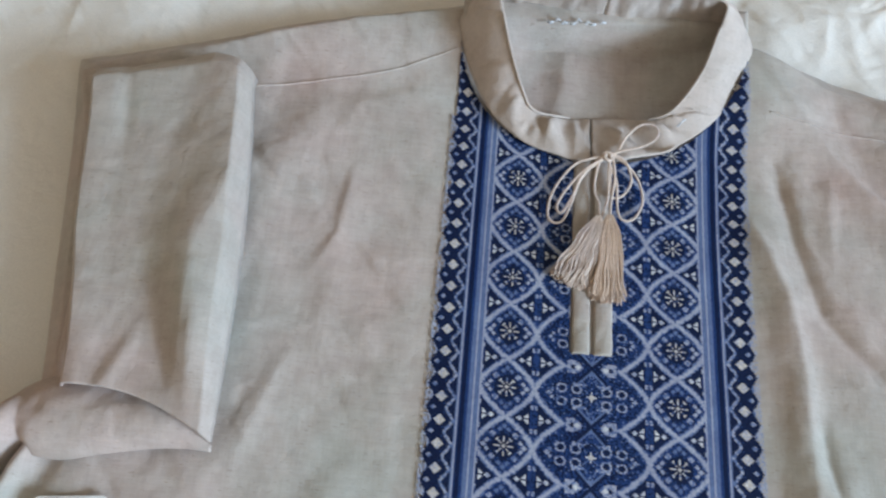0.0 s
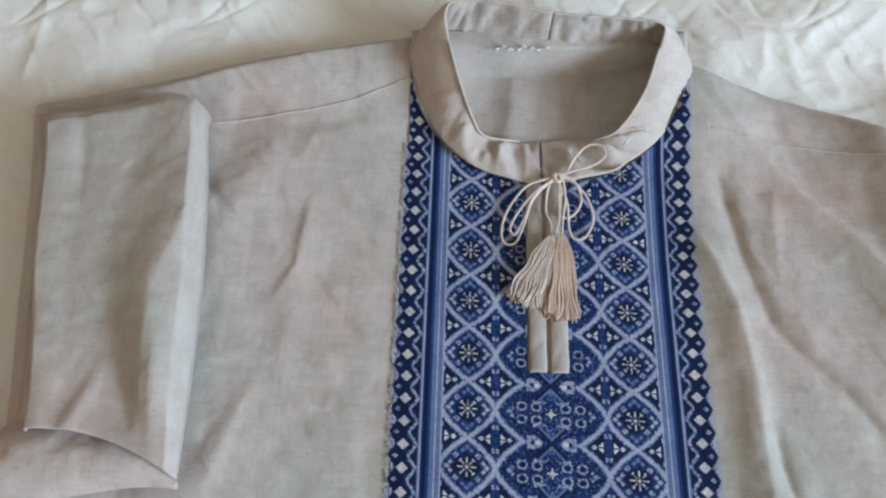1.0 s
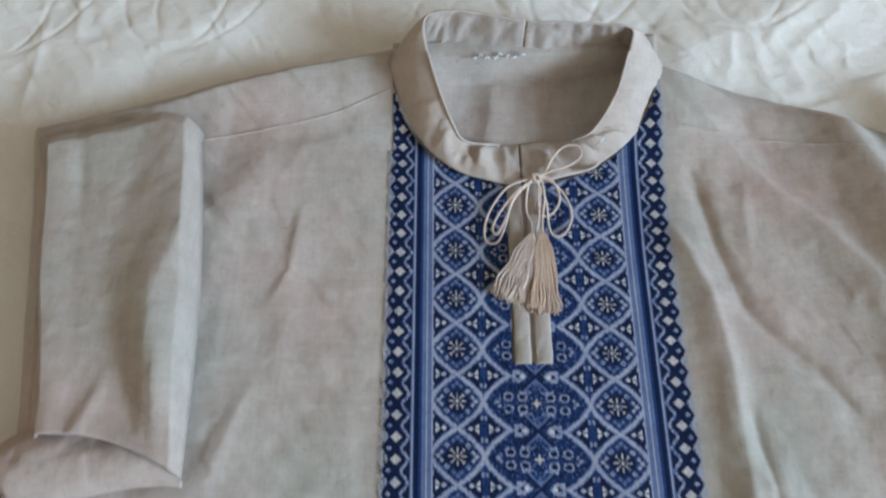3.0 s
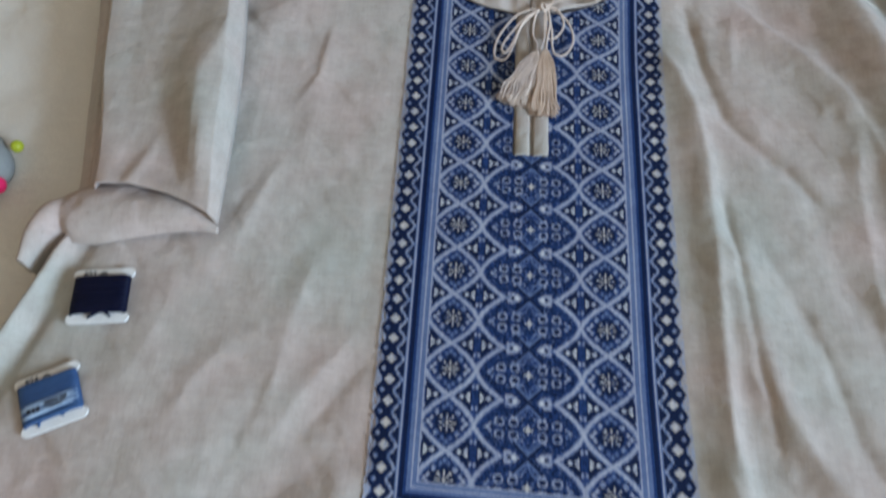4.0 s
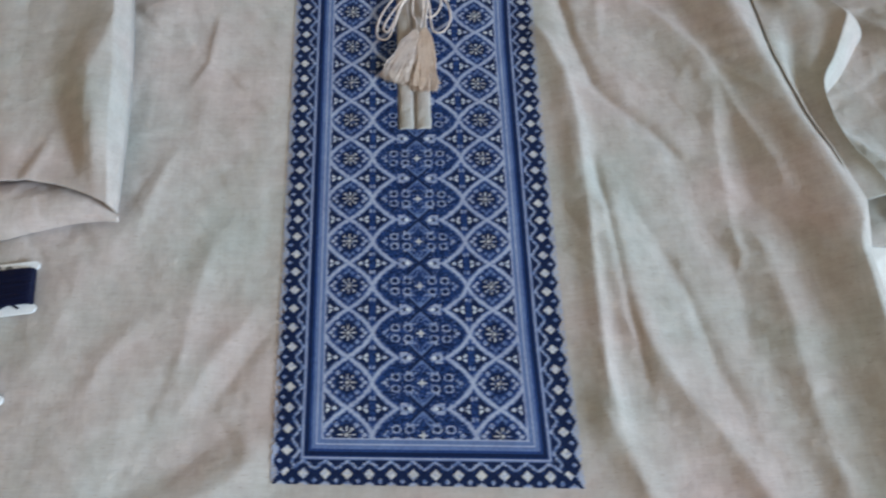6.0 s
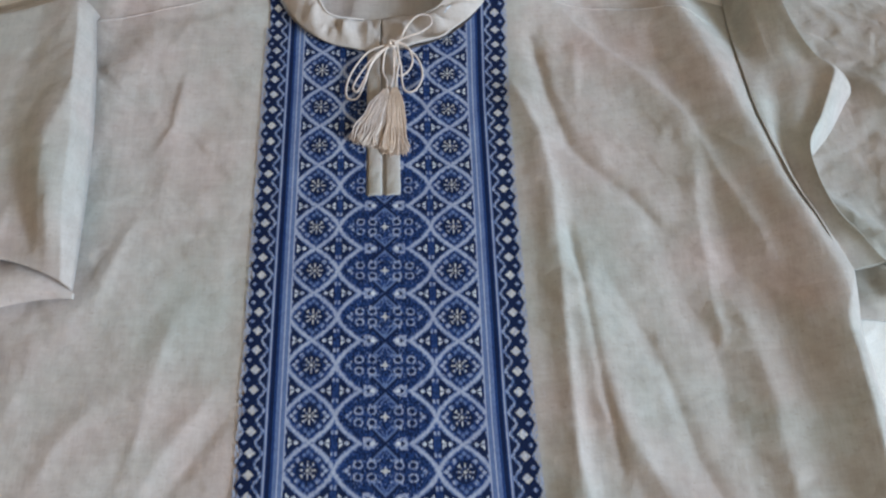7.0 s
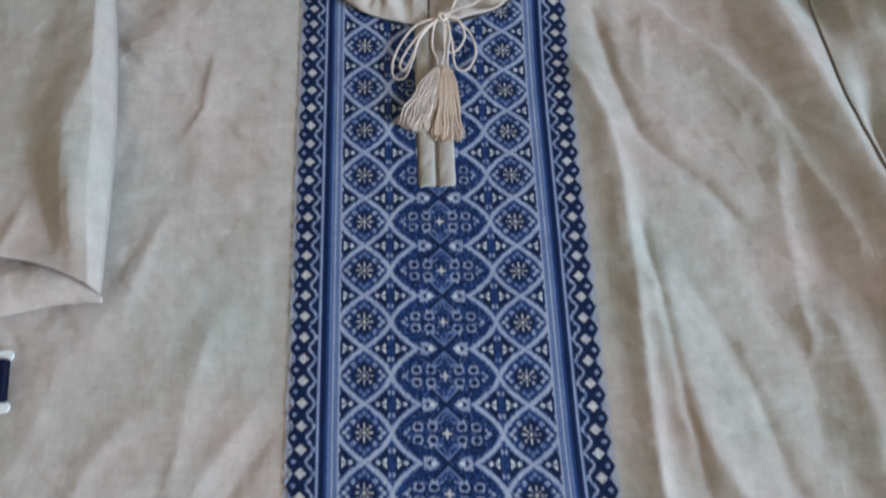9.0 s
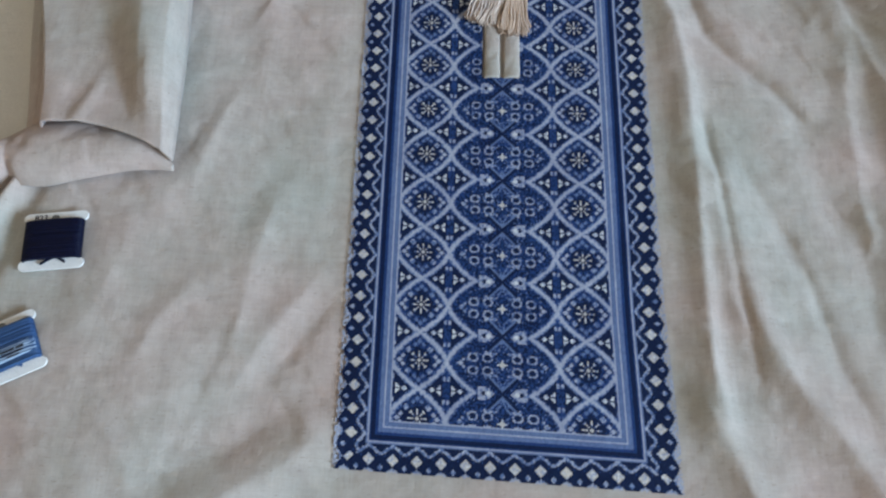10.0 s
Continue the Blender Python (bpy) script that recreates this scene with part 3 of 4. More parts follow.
def panel_xy(i, j):
    """The place on the shirt of a corner of the stitch grid."""
    y = 0.02195 + j * ROW
    skew = -0.055 - 0.06 * smooth(0.24, 0.36, y)
    x = MID_X + i * CELL * (1 + 0.03 * smooth(0.1, 0.0, y) * (i > 0) + 0.04 * smooth(0.30, 0.42, y) * (i > 0))
    return x, y + skew * x


def embroidery(i, j):
    """Colour of each stitch: 0 navy, 1 royal, 2 steel, 3 pale blue, 4 white, 5 cream; -1 none. And the piece that it belongs to."""
    a, rnd = np.abs(i), np.random.RandomState(5).rand(*i.shape)
    e = np.maximum(a - 75, -3 - j)
    s = np.where(a - 75 >= -3 - j, j + 4, i)
    colour = np.zeros(i.shape, int)

    def put(where, value):
        return np.where(where, value, colour)

    # field of rounded diamonds: waving lines that touch and cross
    k = np.floor((j + 20) / 40).astype(int)
    vv = j - 40 * k
    dx, dy = np.abs(a - 57), np.abs(vv)
    ax, ay = np.abs(a - 38), 20 - np.abs(vv)
    wave = 0.36 * (1 - dy / 20.0) + 0.64 * np.clip(np.cos(np.pi * vv / 40.0), 0, 1) ** 0.9
    reach = np.minimum(np.abs(dx - 19 * wave), np.abs(a - 19 - 19 * wave))
    net = reach * (0.66 + 0.3 * wave)
    rose = (dx < 19 * wave - 2.2) & (a > 38)
    m1 = dx / 19 + dy / 20
    # rosettes: eight cream petals on navy, four blue buds and a three-lobed leaf towards each corner
    rr, ang = np.hypot(dx, dy), np.arctan2(dy, dx)
    colour = put(rose, np.where((m1 > 0.50) & (rnd < 0.55), 1, 0))
    colour = put(rose & (rr > 6.8) & (rr < 8.4), 0)
    colour = put(rose & (rr > 2.6) & (rr < 6.6) & (np.abs(np.sin(4 * ang)) < 0.5), np.where(rnd < 0.5, 5, np.where(rnd < 0.75, 4, 2)))
    colour = put(rose & (rr < 1.3), 5)
    colour = put(rose & (np.abs(dx - 7.4) + np.abs(dy - 7.4) < 2.6), np.where(rnd < 0.35, 3, 2))
    for u, w in ((dx, dy), (dy, dx)):
        leaf = ((np.abs(u - 13.4) + w < 2.4) | (np.abs(u - 11.2) + np.abs(w - 2.6) < 1.7))
        colour = put(rose & leaf, np.where(u is dx, 3, 2))
    # dark diamonds between the columns, and the half ones at the edge: a blue stem, white wedges, small tips
    cx, cy = np.where(a > 57, np.abs(a - 76), ax), ay
    darkd = (~rose) & (dx > 19 * wave) & (a > 19 + 19 * wave)
    colour = put(darkd, 0)
    colour = put(darkd & (cx < 2.4), np.where(rnd < 0.75, 1, 0))
    colour = put(darkd & (np.abs(cx - 1.9) < 0.9) & (np.abs(cy - 8.2) < 1.7), np.where(rnd < 0.6, 3, 2))
    colour = put(darkd & (cx >= 3.4) & (cy >= 1) & (cx - 3.4 <= 2.7 - 0.75 * (cy - 1)), np.where(rnd < 0.8, 4, 3))
    colour = put(darkd & (np.abs(cx - 9.6) + 1.3 * cy < 2.0), np.where(rnd < 0.6, 3, 4))
    # the broad middle column: navy ground, pairs of pale rings, brackets and a white star
    inside = (a < 38) & ~darkd
    colour = put(inside, np.where(rnd < 0.46, 1, np.where(rnd > 0.955, 2, 0)))
    for px in (10, 20):
        ring = np.maximum(np.maximum(np.abs(a - px), np.abs(dy - 4.5)), 0.72 * (np.abs(a - px) + np.abs(dy - 4.5)))
        colour = put(inside & (ring < 3.3) & (ring > 2.0), np.where(rnd < 0.4, 2, 3))
        colour = put(inside & (ring <= 1.9), 0)
    colour = put(inside & (np.abs(dy - 8.6) < 0.8) & (a > 3.5) & (a < 13), np.where(rnd < 0.6, 3, 2))
    colour = put(inside & (np.abs(a - 5.6) < 0.7) & (dy > 6.5) & (dy < 11), 2)
    colour = put(inside & (a + dy < 3.6) & (np.minimum(a, dy) < 0.9), np.where(rnd < 0.6, 4, 3))
    colour = put(inside & (a < 1.2) & (dy < 1.2), 5)
    colour = put(inside & (np.abs(a - dy) < 0.8) & (a > 2) & (a < 4.5), 2)
    colour = put(inside & ((np.abs(a - 28.6) + dy < 2.2) | (np.abs(a - 26.4) + np.abs(dy - 2.6) < 1.6)), np.where(rnd < 0.5, 3, 2))
    # royal wedges where two medallions meet, with a navy crossing
    wedge = inside & (a < 0.98 * ay) & (ay < 11.5) & (a < 10)
    colour = put(wedge, np.where(rnd < 0.10, 2, np.where(rnd < 0.4, 0, 1)))
    colour = put(wedge & (np.abs(a - 0.45 * (ay - 4)) < 0.6) & (rnd < 0.7), 2)
    colour = put(inside & (np.abs(a - ay) < 1.3) & (a < 11), 0)
    colour = put(inside & (np.abs(a - ay + 2.4) < 0.8) & (a < 10), 2)
    # arrow heads at the ends of the net
    head = (a > 5.2) & (a < 17) & (ay < 0.72 * (a - 4.8)) & (ay < 4.8)
    colour = put(head, np.where(rnd < 0.7, 3, 2))
    colour = put(head & (np.abs(a - 12.4) + ay < 2.2), 0)
    colour = put(head & (np.abs(a - 9.4) + ay < 1.8), 4)
    # the net itself
    netted = (net < 2.8) & (a > 16)
    colour = put(netted, np.where(net + 1.1 * rnd < 2.05, 3, 2))
    colour = put(netted & (net > 1.9) & (rnd < 0.50), 1)
    # plain bands of upright stitches
    stripe = np.array([3, 2, 2, 2, 3, 2, 2, 2, 1, 1, 0, 0, 0, 1, 3, 2])
    colour = put((e >= 0) & (e < 16), stripe[np.clip(e, 0, 15)])
    # the border: zigzag, dark wedges, a row of large cream diamonds and small blue eyes
    b, ds = e - 16, np.abs((s % 16) - 8)
    border = b >= 0
    colour = put(border, 0)
    colour = put(border & (np.abs(b - 0.78 * ds) < 1.3) & (b < 7), np.where(rnd < 0.45, 3, 2))
    colour = put(border & (np.abs(b - 0.78 * ds - 3.4) < 0.6) & (b < 8) & (ds > 4), 1)
    colour = put(border & (ds + np.abs(b - 9.6) < 3.9), np.where(rnd < 0.66, 5, np.where(rnd < 0.94, 3, 4)))
    colour = put(border & (8 - ds + np.abs(b - 14.6) < 1.9), np.where(rnd < 0.6, 2, 3))
    edge_b = 19.5 - 0.62 * (8 - ds)
    colour = put(border & (b > edge_b), np.where(rnd < 0.45, 2, 3))
    colour = put(border & (b > np.maximum(edge_b, 16.5)) & (rnd < 0.45), -1)
    colour = put(b > 20.5, -1)
    # pieces: 0 net, 1 to 3 borders, then rosettes and middle medallions
    piece = np.zeros(i.shape, int)
    piece = np.where(e >= 16, np.where(a - 75 >= -3 - j, np.where(i < 0, 1, 2), 3), piece)
    piece = np.where(rose & (e < 0), 100 + 2 * k + (i > 0), piece)
    piece = np.where((e >= 0) & (e < 16), np.where(a - 75 >= -3 - j, np.where(i < 0, 4, 5), 6), piece)
    piece = np.where(border & (ds + np.abs(b - 9.6) < 3.9), 1000 + 100 * (piece - 1) + np.floor(s / 16).astype(int) + 10, piece)
    gem = darkd & (net >= 2.8) & (e < 0)
    piece = np.where(gem, 500 + 4 * np.floor(j / 40).astype(int) + 2 * (a > 57) + (i > 0) + 8, piece)
    mid = (a < 17 + 19 * wave - 2.5) & (e < 0) & ~gem
    piece = np.where(mid, 200 + k, piece)
    return colour, piece


ni, nj = 112, 560
ci, cj = np.meshgrid(np.arange(-ni, ni + 1), np.arange(-36, nj), indexing="ij")
colour, piece = embroidery(ci, cj)
gi, gj = np.meshgrid(np.arange(-ni, ni + 2) - 0.5, np.arange(-36, nj + 1) - 0.5, indexing="ij")
px, py = panel_xy(gi, gj)
pz = shirt_height(px, py) + 0.0011 + 0.00022 * (np.random.RandomState(9).rand(*px.shape) - 0.5)
mx, my = panel_xy(ci, cj)
slit = (np.abs(mx - 0.0002 - 0.0) < 0.0108) & (my > 0.2355)
colour = np.where((my > neck_y(mx) - 0.0005) | (mx < -0.0845) & (my > 0.385) | (mx > 0.0925) & (my > 0.405) | slit, -1, colour)
piece = np.where((piece >= 195) & (piece < 215) & (my > 0.2355), 300 + 2 * (piece - 195) + (ci > 0), piece)
all_quads, verts = quads(*px.shape), np.stack([px, py, pz], -1).reshape(-1, 3)
colour, piece = colour.ravel(), piece.ravel()
threads = [NAVY, ROYAL, STEEL, PALE, WHITE, CREAM]


def stitched(name, number, parent, label=""):
    pick = (piece == number) & (colour >= 0)
    if pick.sum() < 12:
        return None
    return child(name, mesh_from(name, verts, all_quads[pick], threads, colour[pick]), parent, label)


panel = stitched("embroidered_panel", 0, shirt, "dense cross-stitched panel in navy and pale blue threads")
for number in (1, 2, 3):
    stitched("border", number, panel, "navy zigzag border with small white diamonds")
for number in (4, 5, 6):
    stitched("plain_band", number, panel, "band of upright stitches in steel, royal and navy blue")
for number in range(1000, 1300):
    stitched("border_diamond", number, panel, "small cream diamond")
for number in range(495, 600):
    stitched("leaf_diamond", number, panel, "dark diamond with white wedges")
for number in range(90, 130):
    stitched("rosette", number, panel, "white eight-petalled rosette on navy ground")
for number in (*range(195, 215), *range(300, 340)):
    stitched("medallion", number, panel, "blue medallion with pale rings")

# ---------------------------------------------------------------- placket
for x0, x1, lift in ((-0.0108, -0.0012, 0.0016), (0.0010, 0.0112, 0.0012)):
    u, v = np.meshgrid(np.linspace(x0, x1, 12), np.linspace(0.2345, 0.357, 80), indexing="ij")
    w = (u - x0) / (x1 - x0)
    zp = shirt_height(u, v) + lift + 0.0012 * np.sin(np.pi * w) ** 0.6 + 0.0004 * lump(u, v, 0.012, 9)
    sheet("placket_strip", u + 0.0006 * lump(u * 0, v, 0.03, 12) + 0.001 * smooth(0.3, 0.235, v), v, zp, LINEN, shirt, "plain linen placket strip beside the slit")
u, v = np.meshgrid(np.linspace(-0.0115, 0.0115, 10), np.linspace(0.234, 0.362, 40), indexing="ij")
sheet("placket_under", u, v, shirt_height(u, v) - 0.0008, LINEN, shirt)

# ---------------------------------------------------------------- tie cord and tassels
cord = child("tie_cord", None, shirt, "cream twisted cord tied in a bow, with two tassels")


def twisted(name, pts, r=0.00084, turns=260):
    c = curve_points(pts, 16)
    c[:, 2] = 0.0012 + 0.62 * c[:, 2]
    step = np.concatenate([[0], np.cumsum(np.linalg.norm(np.diff(c, axis=0), axis=1))])
    fine = np.linspace(0, step[-1], int(step[-1] / 0.0006) + 8)
    c = np.stack([np.interp(fine, step, c[:, k]) for k in range(3)], 1)
    way = np.gradient(c, axis=0)
    way /= np.linalg.norm(way, axis=1)[:, None]
    side = np.cross(way, (0, 0, 1))
    side /= np.linalg.norm(side, axis=1)[:, None] + 1e-9
    up = np.cross(side, way)
    lines = []
    for ph in (0, math.pi):
        an = fine * 2 * math.pi / 0.0035 + ph
        lines.append((c + 0.45 * r * (np.cos(an)[:, None] * side + np.sin(an)[:, None] * up), 0.62 * r))
    return tubes(name, lines, CORD, cord, "", 6)


twisted("bow_loop", [(0.0075, 0.357, 0.010), (-0.0025, 0.354, 0.011), (-0.0115, 0.350, 0.008), (-0.0210, 0.337, 0.005), (-0.0253, 0.324, 0.004), (-0.0243, 0.314, 0.004), (-0.0174, 0.3135, 0.004), (-0.0122, 0.325, 0.006), (-0.0071, 0.341, 0.008), (0.0045, 0.356, 0.010)])
twisted("bow_loop", [(0.0085, 0.356, 0.011), (0.0005, 0.351, 0.011), (-0.0067, 0.345, 0.009), (-0.0159, 0.333, 0.006), (-0.0204, 0.323, 0.005), (-0.0173, 0.319, 0.005), (-0.0111, 0.331, 0.007), (-0.0058, 0.344, 0.009), (0.0065, 0.355, 0.011)])
twisted("bow_loop", [(0.0095, 0.352, 0.011), (0.0138, 0.340, 0.009), (0.0147, 0.324, 0.005), (0.0175, 0.317, 0.004), (0.0241, 0.318, 0.004), (0.0292, 0.329, 0.005), (0.0266, 0.343, 0.007), (0.0185, 0.353, 0.010), (0.0095, 0.358, 0.012)])
twisted("bow_loop", [(0.0095, 0.359, 0.012), (0.0185, 0.354, 0.011), (0.0226, 0.343, 0.008), (0.0192, 0.334, 0.006), (0.0128, 0.330, 0.006), (0.0104, 0.336, 0.008), (0.0105, 0.350, 0.011)])
twisted("bow_loop", [(0.0065, 0.356, 0.012), (0.0185, 0.360, 0.015), (0.0295, 0.363, 0.017), (0.0370, 0.369, 0.019), (0.0355, 0.3755, 0.021), (0.0275, 0.376, 0.021), (0.0195, 0.369, 0.018), (0.0145, 0.360, 0.014)])
twisted("cord_end", [(0.0045, 0.356, 0.012), (0.0018, 0.345, 0.009), (0.0011, 0.333, 0.008), (0.0038, 0.325, 0.008), (0.0037, 0.314, 0.008)])
twisted("cord_end", [(0.0095, 0.356, 0.012), (0.0090, 0.342, 0.010), (0.0086, 0.328, 0.009), (0.0047, 0.314, 0.008)])
twisted("cord_end", [(0.0115, 0.356, 0.012), (0.0128, 0.342, 0.010), (0.0108, 0.328, 0.009), (0.0101, 0.315, 0.008)])
twisted("knot", [(0.0045, 0.3532, 0.011), (0.0063, 0.3578, 0.014), (0.0093, 0.3571, 0.015), (0.0105, 0.3539, 0.013), (0.0087, 0.3526, 0.014), (0.0063, 0.3552, 0.015), (0.0087, 0.3584, 0.012)], 0.0009)


def tassel(head, left, right, drop, count, seed, mat, curl):
    """A skirt of loose threads under a bound head."""
    rnd = random.Random(seed)
    lines = []
    hx, hy, hz = head
    for n in range(count):
        f = rnd.random()
        ex = left[0] + f * (right[0] - left[0]) + rnd.gauss(0, 0.0006)
        ey = left[1] + f * (right[1] - left[1]) + rnd.gauss(0, 0.0012) - drop * math.sin(math.pi * f)
        up = rnd.random()
        h0 = (hx + (f - 0.5) * 0.003, hy, hz + (up - 0.5) * 0.002)
        bow = rnd.gauss(0, 0.0009)
        m1 = (hx + (f - 0.5) * 0.006 + 0.22 * (ex - hx) + bow, hy + 0.30 * (ey - hy), hz + 0.002 * up)
        m2 = (hx + 0.66 * (ex - hx) + bow, hy + 0.66 * (ey - hy), 0.0035 + 0.005 * up)
        end = (ex, ey, 0.002 + 0.0045 * up)
        line = curve_points([h0, m1, m2, end], 8)
        run = np.linspace(0, 1, len(line))
        line[:, 0] += curl * run * np.sin(run * (9 + 5 * up) + 6 * f)
        line[:, 2] += 0.5 * curl * run * np.sin(run * 13 + 9 * up)
        lines.append((line, 0.00036))
    t = tagged(tubes("tassel", lines, mat, cord, "loose cream tassel threads", 4), "", "", "", "stuff")
    ring = [(np.array([(hx + 0.0021 * math.cos(q), hy - 0.003 - 0.0012 * k, hz - 0.001 + 0.0021 * math.sin(q)) for q in np.linspace(0, 6.4, 18)]), 0.0006) for k in range(3)]
    tubes("binding", ring, CORD, t, "", 5)


tassel((0.0035, 0.316, 0.008), (-0.0215, 0.2805), (-0.002, 0.273), 0.0025, 230, 3, CORD, 0.0013)
# this tassel's shadow is put into its thread colour
tassel((0.0098, 0.317, 0.008), (-0.0005, 0.2685), (0.0185, 0.2675), 0.002, 230, 4, CORD_SHADED, 0.0007)

# ---------------------------------------------------------------- the sleeve folded over the chest
def quad_patch(corners, nu, nv):
    """x and y over a four-cornered patch, with its u and v: corners low left, low right, high right, high left."""
    u, v = np.meshgrid(np.linspace(0, 1, nu), np.linspace(0, 1, nv), indexing="ij")
    c = np.array(corners, float)
    p = [(c[0][k] * (1 - u) + c[1][k] * u) * (1 - v) + (c[3][k] * (1 - u) + c[2][k] * u) * v for k in (0, 1)]
    return p[0], p[1], u, v


sleeve = child("folded_sleeve", None, shirt, "linen sleeve folded back over the chest")
# lower layer, which shows along the outer edge
x, y, u, v = quad_patch([(-0.288, 0.176), (-0.196, 0.170), (-0.212, 0.396), (-0.331, 0.392)], 60, 120)
x = x + 0.009 * np.sin(np.pi * v) * (1 - u)
z = 0.017 + 0.004 * np.sin(np.pi * u) + 0.001 * lump(x, y, 0.03, 31)
fall = smooth(0.0, 0.10, u)
z = (bed_height(x, y) + 0.003) * (1 - fall) + z * fall
sheet("under_layer", x, y, z, LINEN, sleeve)
# upper layer
x, y, u, v = quad_patch([(-0.2735, 0.1895), (-0.1895, 0.168), (-0.2085, 0.393), (-0.308, 0.382)], 110, 200)
y = y + 0.010 * smooth(0.55, 1.0, v) * np.minimum(u / 0.76, (1 - u) / 0.24) + 0.0075 * np.sin(np.pi * u) * smooth(0.35, 0.0, v)
x = x + 0.005 * np.sin(np.pi * v) * u + 0.0012 * np.sin(9 * v) * (1 - u)
foot = np.interp(v, [0, 0.05, 0.29, 0.44, 0.59, 0.69, 0.85, 1], [0.70, 0.66, 0.48, 0.41, 0.43, 0.48, 0.60, 0.66])
crest = np.interp(v, [0, 0.05, 0.29, 0.44, 0.54, 0.62, 0.85, 1], [0.83, 0.83, 0.81, 0.77, 0.86, 0.93, 0.92, 0.90])
rise = np.interp(v, [0, 0.06, 0.14, 0.30, 0.50, 0.66, 0.85, 1], [0, 0.003, 0.0105, 0.014, 0.0125, 0.010, 0.0045, 0.003])
kernel = np.hanning(25) / np.hanning(25).sum()
for row in (foot, crest, rise):
    row[:] = np.convolve(np.pad(row[0], 12, mode="edge"), kernel, "valid")
z = 0.029 + 0.007 * v + rise * smooth(foot, crest + 0.02, u) * (1 - 0.45 * smooth(crest, 1.05, u))
z = z + 0.0012 * np.exp(-(((u - 0.12) / 0.12) ** 2)) + 0.0008 * lump(x, y * 0.4, 0.045, 33) + 0.0005 * lump(x * 0.6, y, 0.020, 34)
z = z - 0.0011 * np.exp(-(((u - 0.25 - 0.08 * (1 - v)) / 0.05) ** 2)) * smooth(0.62, 0.85, v)
z = z + 0.0016 * np.exp(-(((u - 0.30 - 0.9 * v) / 0.06) ** 2)) * smooth(0.24, 0.10, v)
side = np.minimum(u / 0.05, (1 - u) / 0.06)
z = 0.021 + (z - 0.021) * np.sqrt(np.clip(side, 0, 1))
z = z + 0.003 * smooth(0.10, 0.0, v) * np.sin(np.pi * u) - 0.006 * smooth(0.95, 1.0, v)
sheet("upper_layer", x, y, z, LINEN, sleeve, "", None, 0.0016)
# the opening's lower lip and the roll of cloth under the arm
u, v = np.meshgrid(np.linspace(0, 1, 130), np.linspace(0, 1, 36), indexing="ij")
lip_top = curve_points([(-0.3115, 0.141), (-0.3115, 0.162), (-0.304, 0.182), (-0.286, 0.194), (-0.261, 0.197), (-0.236, 0.194), (-0.206, 0.183), (-0.190, 0.1665)], 20)
lip_low = curve_points([(-0.3060, 0.1375), (-0.3000, 0.149), (-0.2905, 0.1605), (-0.279, 0.1555), (-0.262, 0.1550), (-0.246, 0.1590), (-0.216, 0.1645), (-0.1905, 0.1655)], 20)
p0 = np.array([np.interp(np.linspace(0, 1, 130), np.linspace(0, 1, len(lip_top)), lip_top[:, k]) for k in (0, 1)])
p1 = np.array([np.interp(np.linspace(0, 1, 130), np.linspace(0, 1, len(lip_low)), lip_low[:, k]) for k in (0, 1)])
x, y = (p0[k][:, None] * (1 - v) + p1[k][:, None] * v for k in (0, 1))
arm = smooth(0.50, 0.12, u)
z = 0.0180 - 0.003 * arm + (0.0075 + 0.006 * arm) * np.sin(np.pi * np.clip(v * 1.02, 0, 1)) ** 0.8 * smooth(1.0, 0.8, u) + 0.0008 * lump(x, y, 0.02, 41) - (0.002 + 0.009 * arm) * smooth(0.75, 1, v)
z = z - (0.003 + 0.005 * arm) * smooth(0.30, 0.0, v) * smooth(0.56, 0.40, u)
z = z - 0.0014 * np.exp(-(((u - 0.52 + 0.22 * v) / 0.045) ** 2)) * smooth(0.1, 0.5, v) - 0.0025 * np.exp(-(((u - 0.40 + 0.1 * v) / 0.04) ** 2)) * smooth(0.0, 0.3, v)
z = np.maximum(z - 0.006 * smooth(0.25, 0.0, u), bed_height(x, y) + 0.002)
sheet("lower_lip", x, y, z, LINEN, sleeve, "", None, 0.0016)

# ---------------------------------------------------------------- the other sleeve, bunched beside the body
sleeve = child("bunched_sleeve", None, shirt, "linen sleeve bunched in folds beyond the armhole seam")
u, v = np.meshgrid(np.linspace(0, 1, 90), np.linspace(0, 1, 150), indexing="ij")
vv = np.linspace(0, 1, 150)
inner = curve_points([(0.283, 0.162), (0.275, 0.185), (0.265, 0.213), (0.255, 0.255), (0.2515, 0.285), (0.2515, 0.316), (0.254, 0.359), (0.257, 0.404)], 20)
outer_l = curve_points([(0.318, 0.164), (0.303, 0.180), (0.290, 0.198), (0.2835, 0.223), (0.286, 0.245), (0.304, 0.266), (0.319, 0.288), (0.327, 0.302), (0.312, 0.312), (0.299, 0.340), (0.289, 0.404)], 20)
p0 = np.array([np.interp(vv, np.linspace(0, 1, len(inner)), inner[:, k]) for k in (0, 1)])
p1 = np.array([np.interp(vv, np.linspace(0, 1, len(outer_l)), outer_l[:, k]) for k in (0, 1)])
x, y = (p0[k][None] * (1 - u) + p1[k][None] * u for k in (0, 1))
z = 0.009 + 0.013 * smooth(0.15, 0.80, u) * (0.45 + 0.55 * smooth(0.15, 0.6, v)) + 0.0007 * lump(x, y, 0.04, 51)
z = z - 0.005 * np.exp(-(((u - 0.62) / 0.14) ** 2)) * smooth(0.35, 0.55, v) * smooth(0.95, 0.7, v)
z = z + 0.005 * np.exp(-(((u - 0.80) / 0.12) ** 2)) * smooth(0.55, 0.25, v)
base = bed_height(x, y) + 0.003
join = smooth(0.30, 0.02, u)
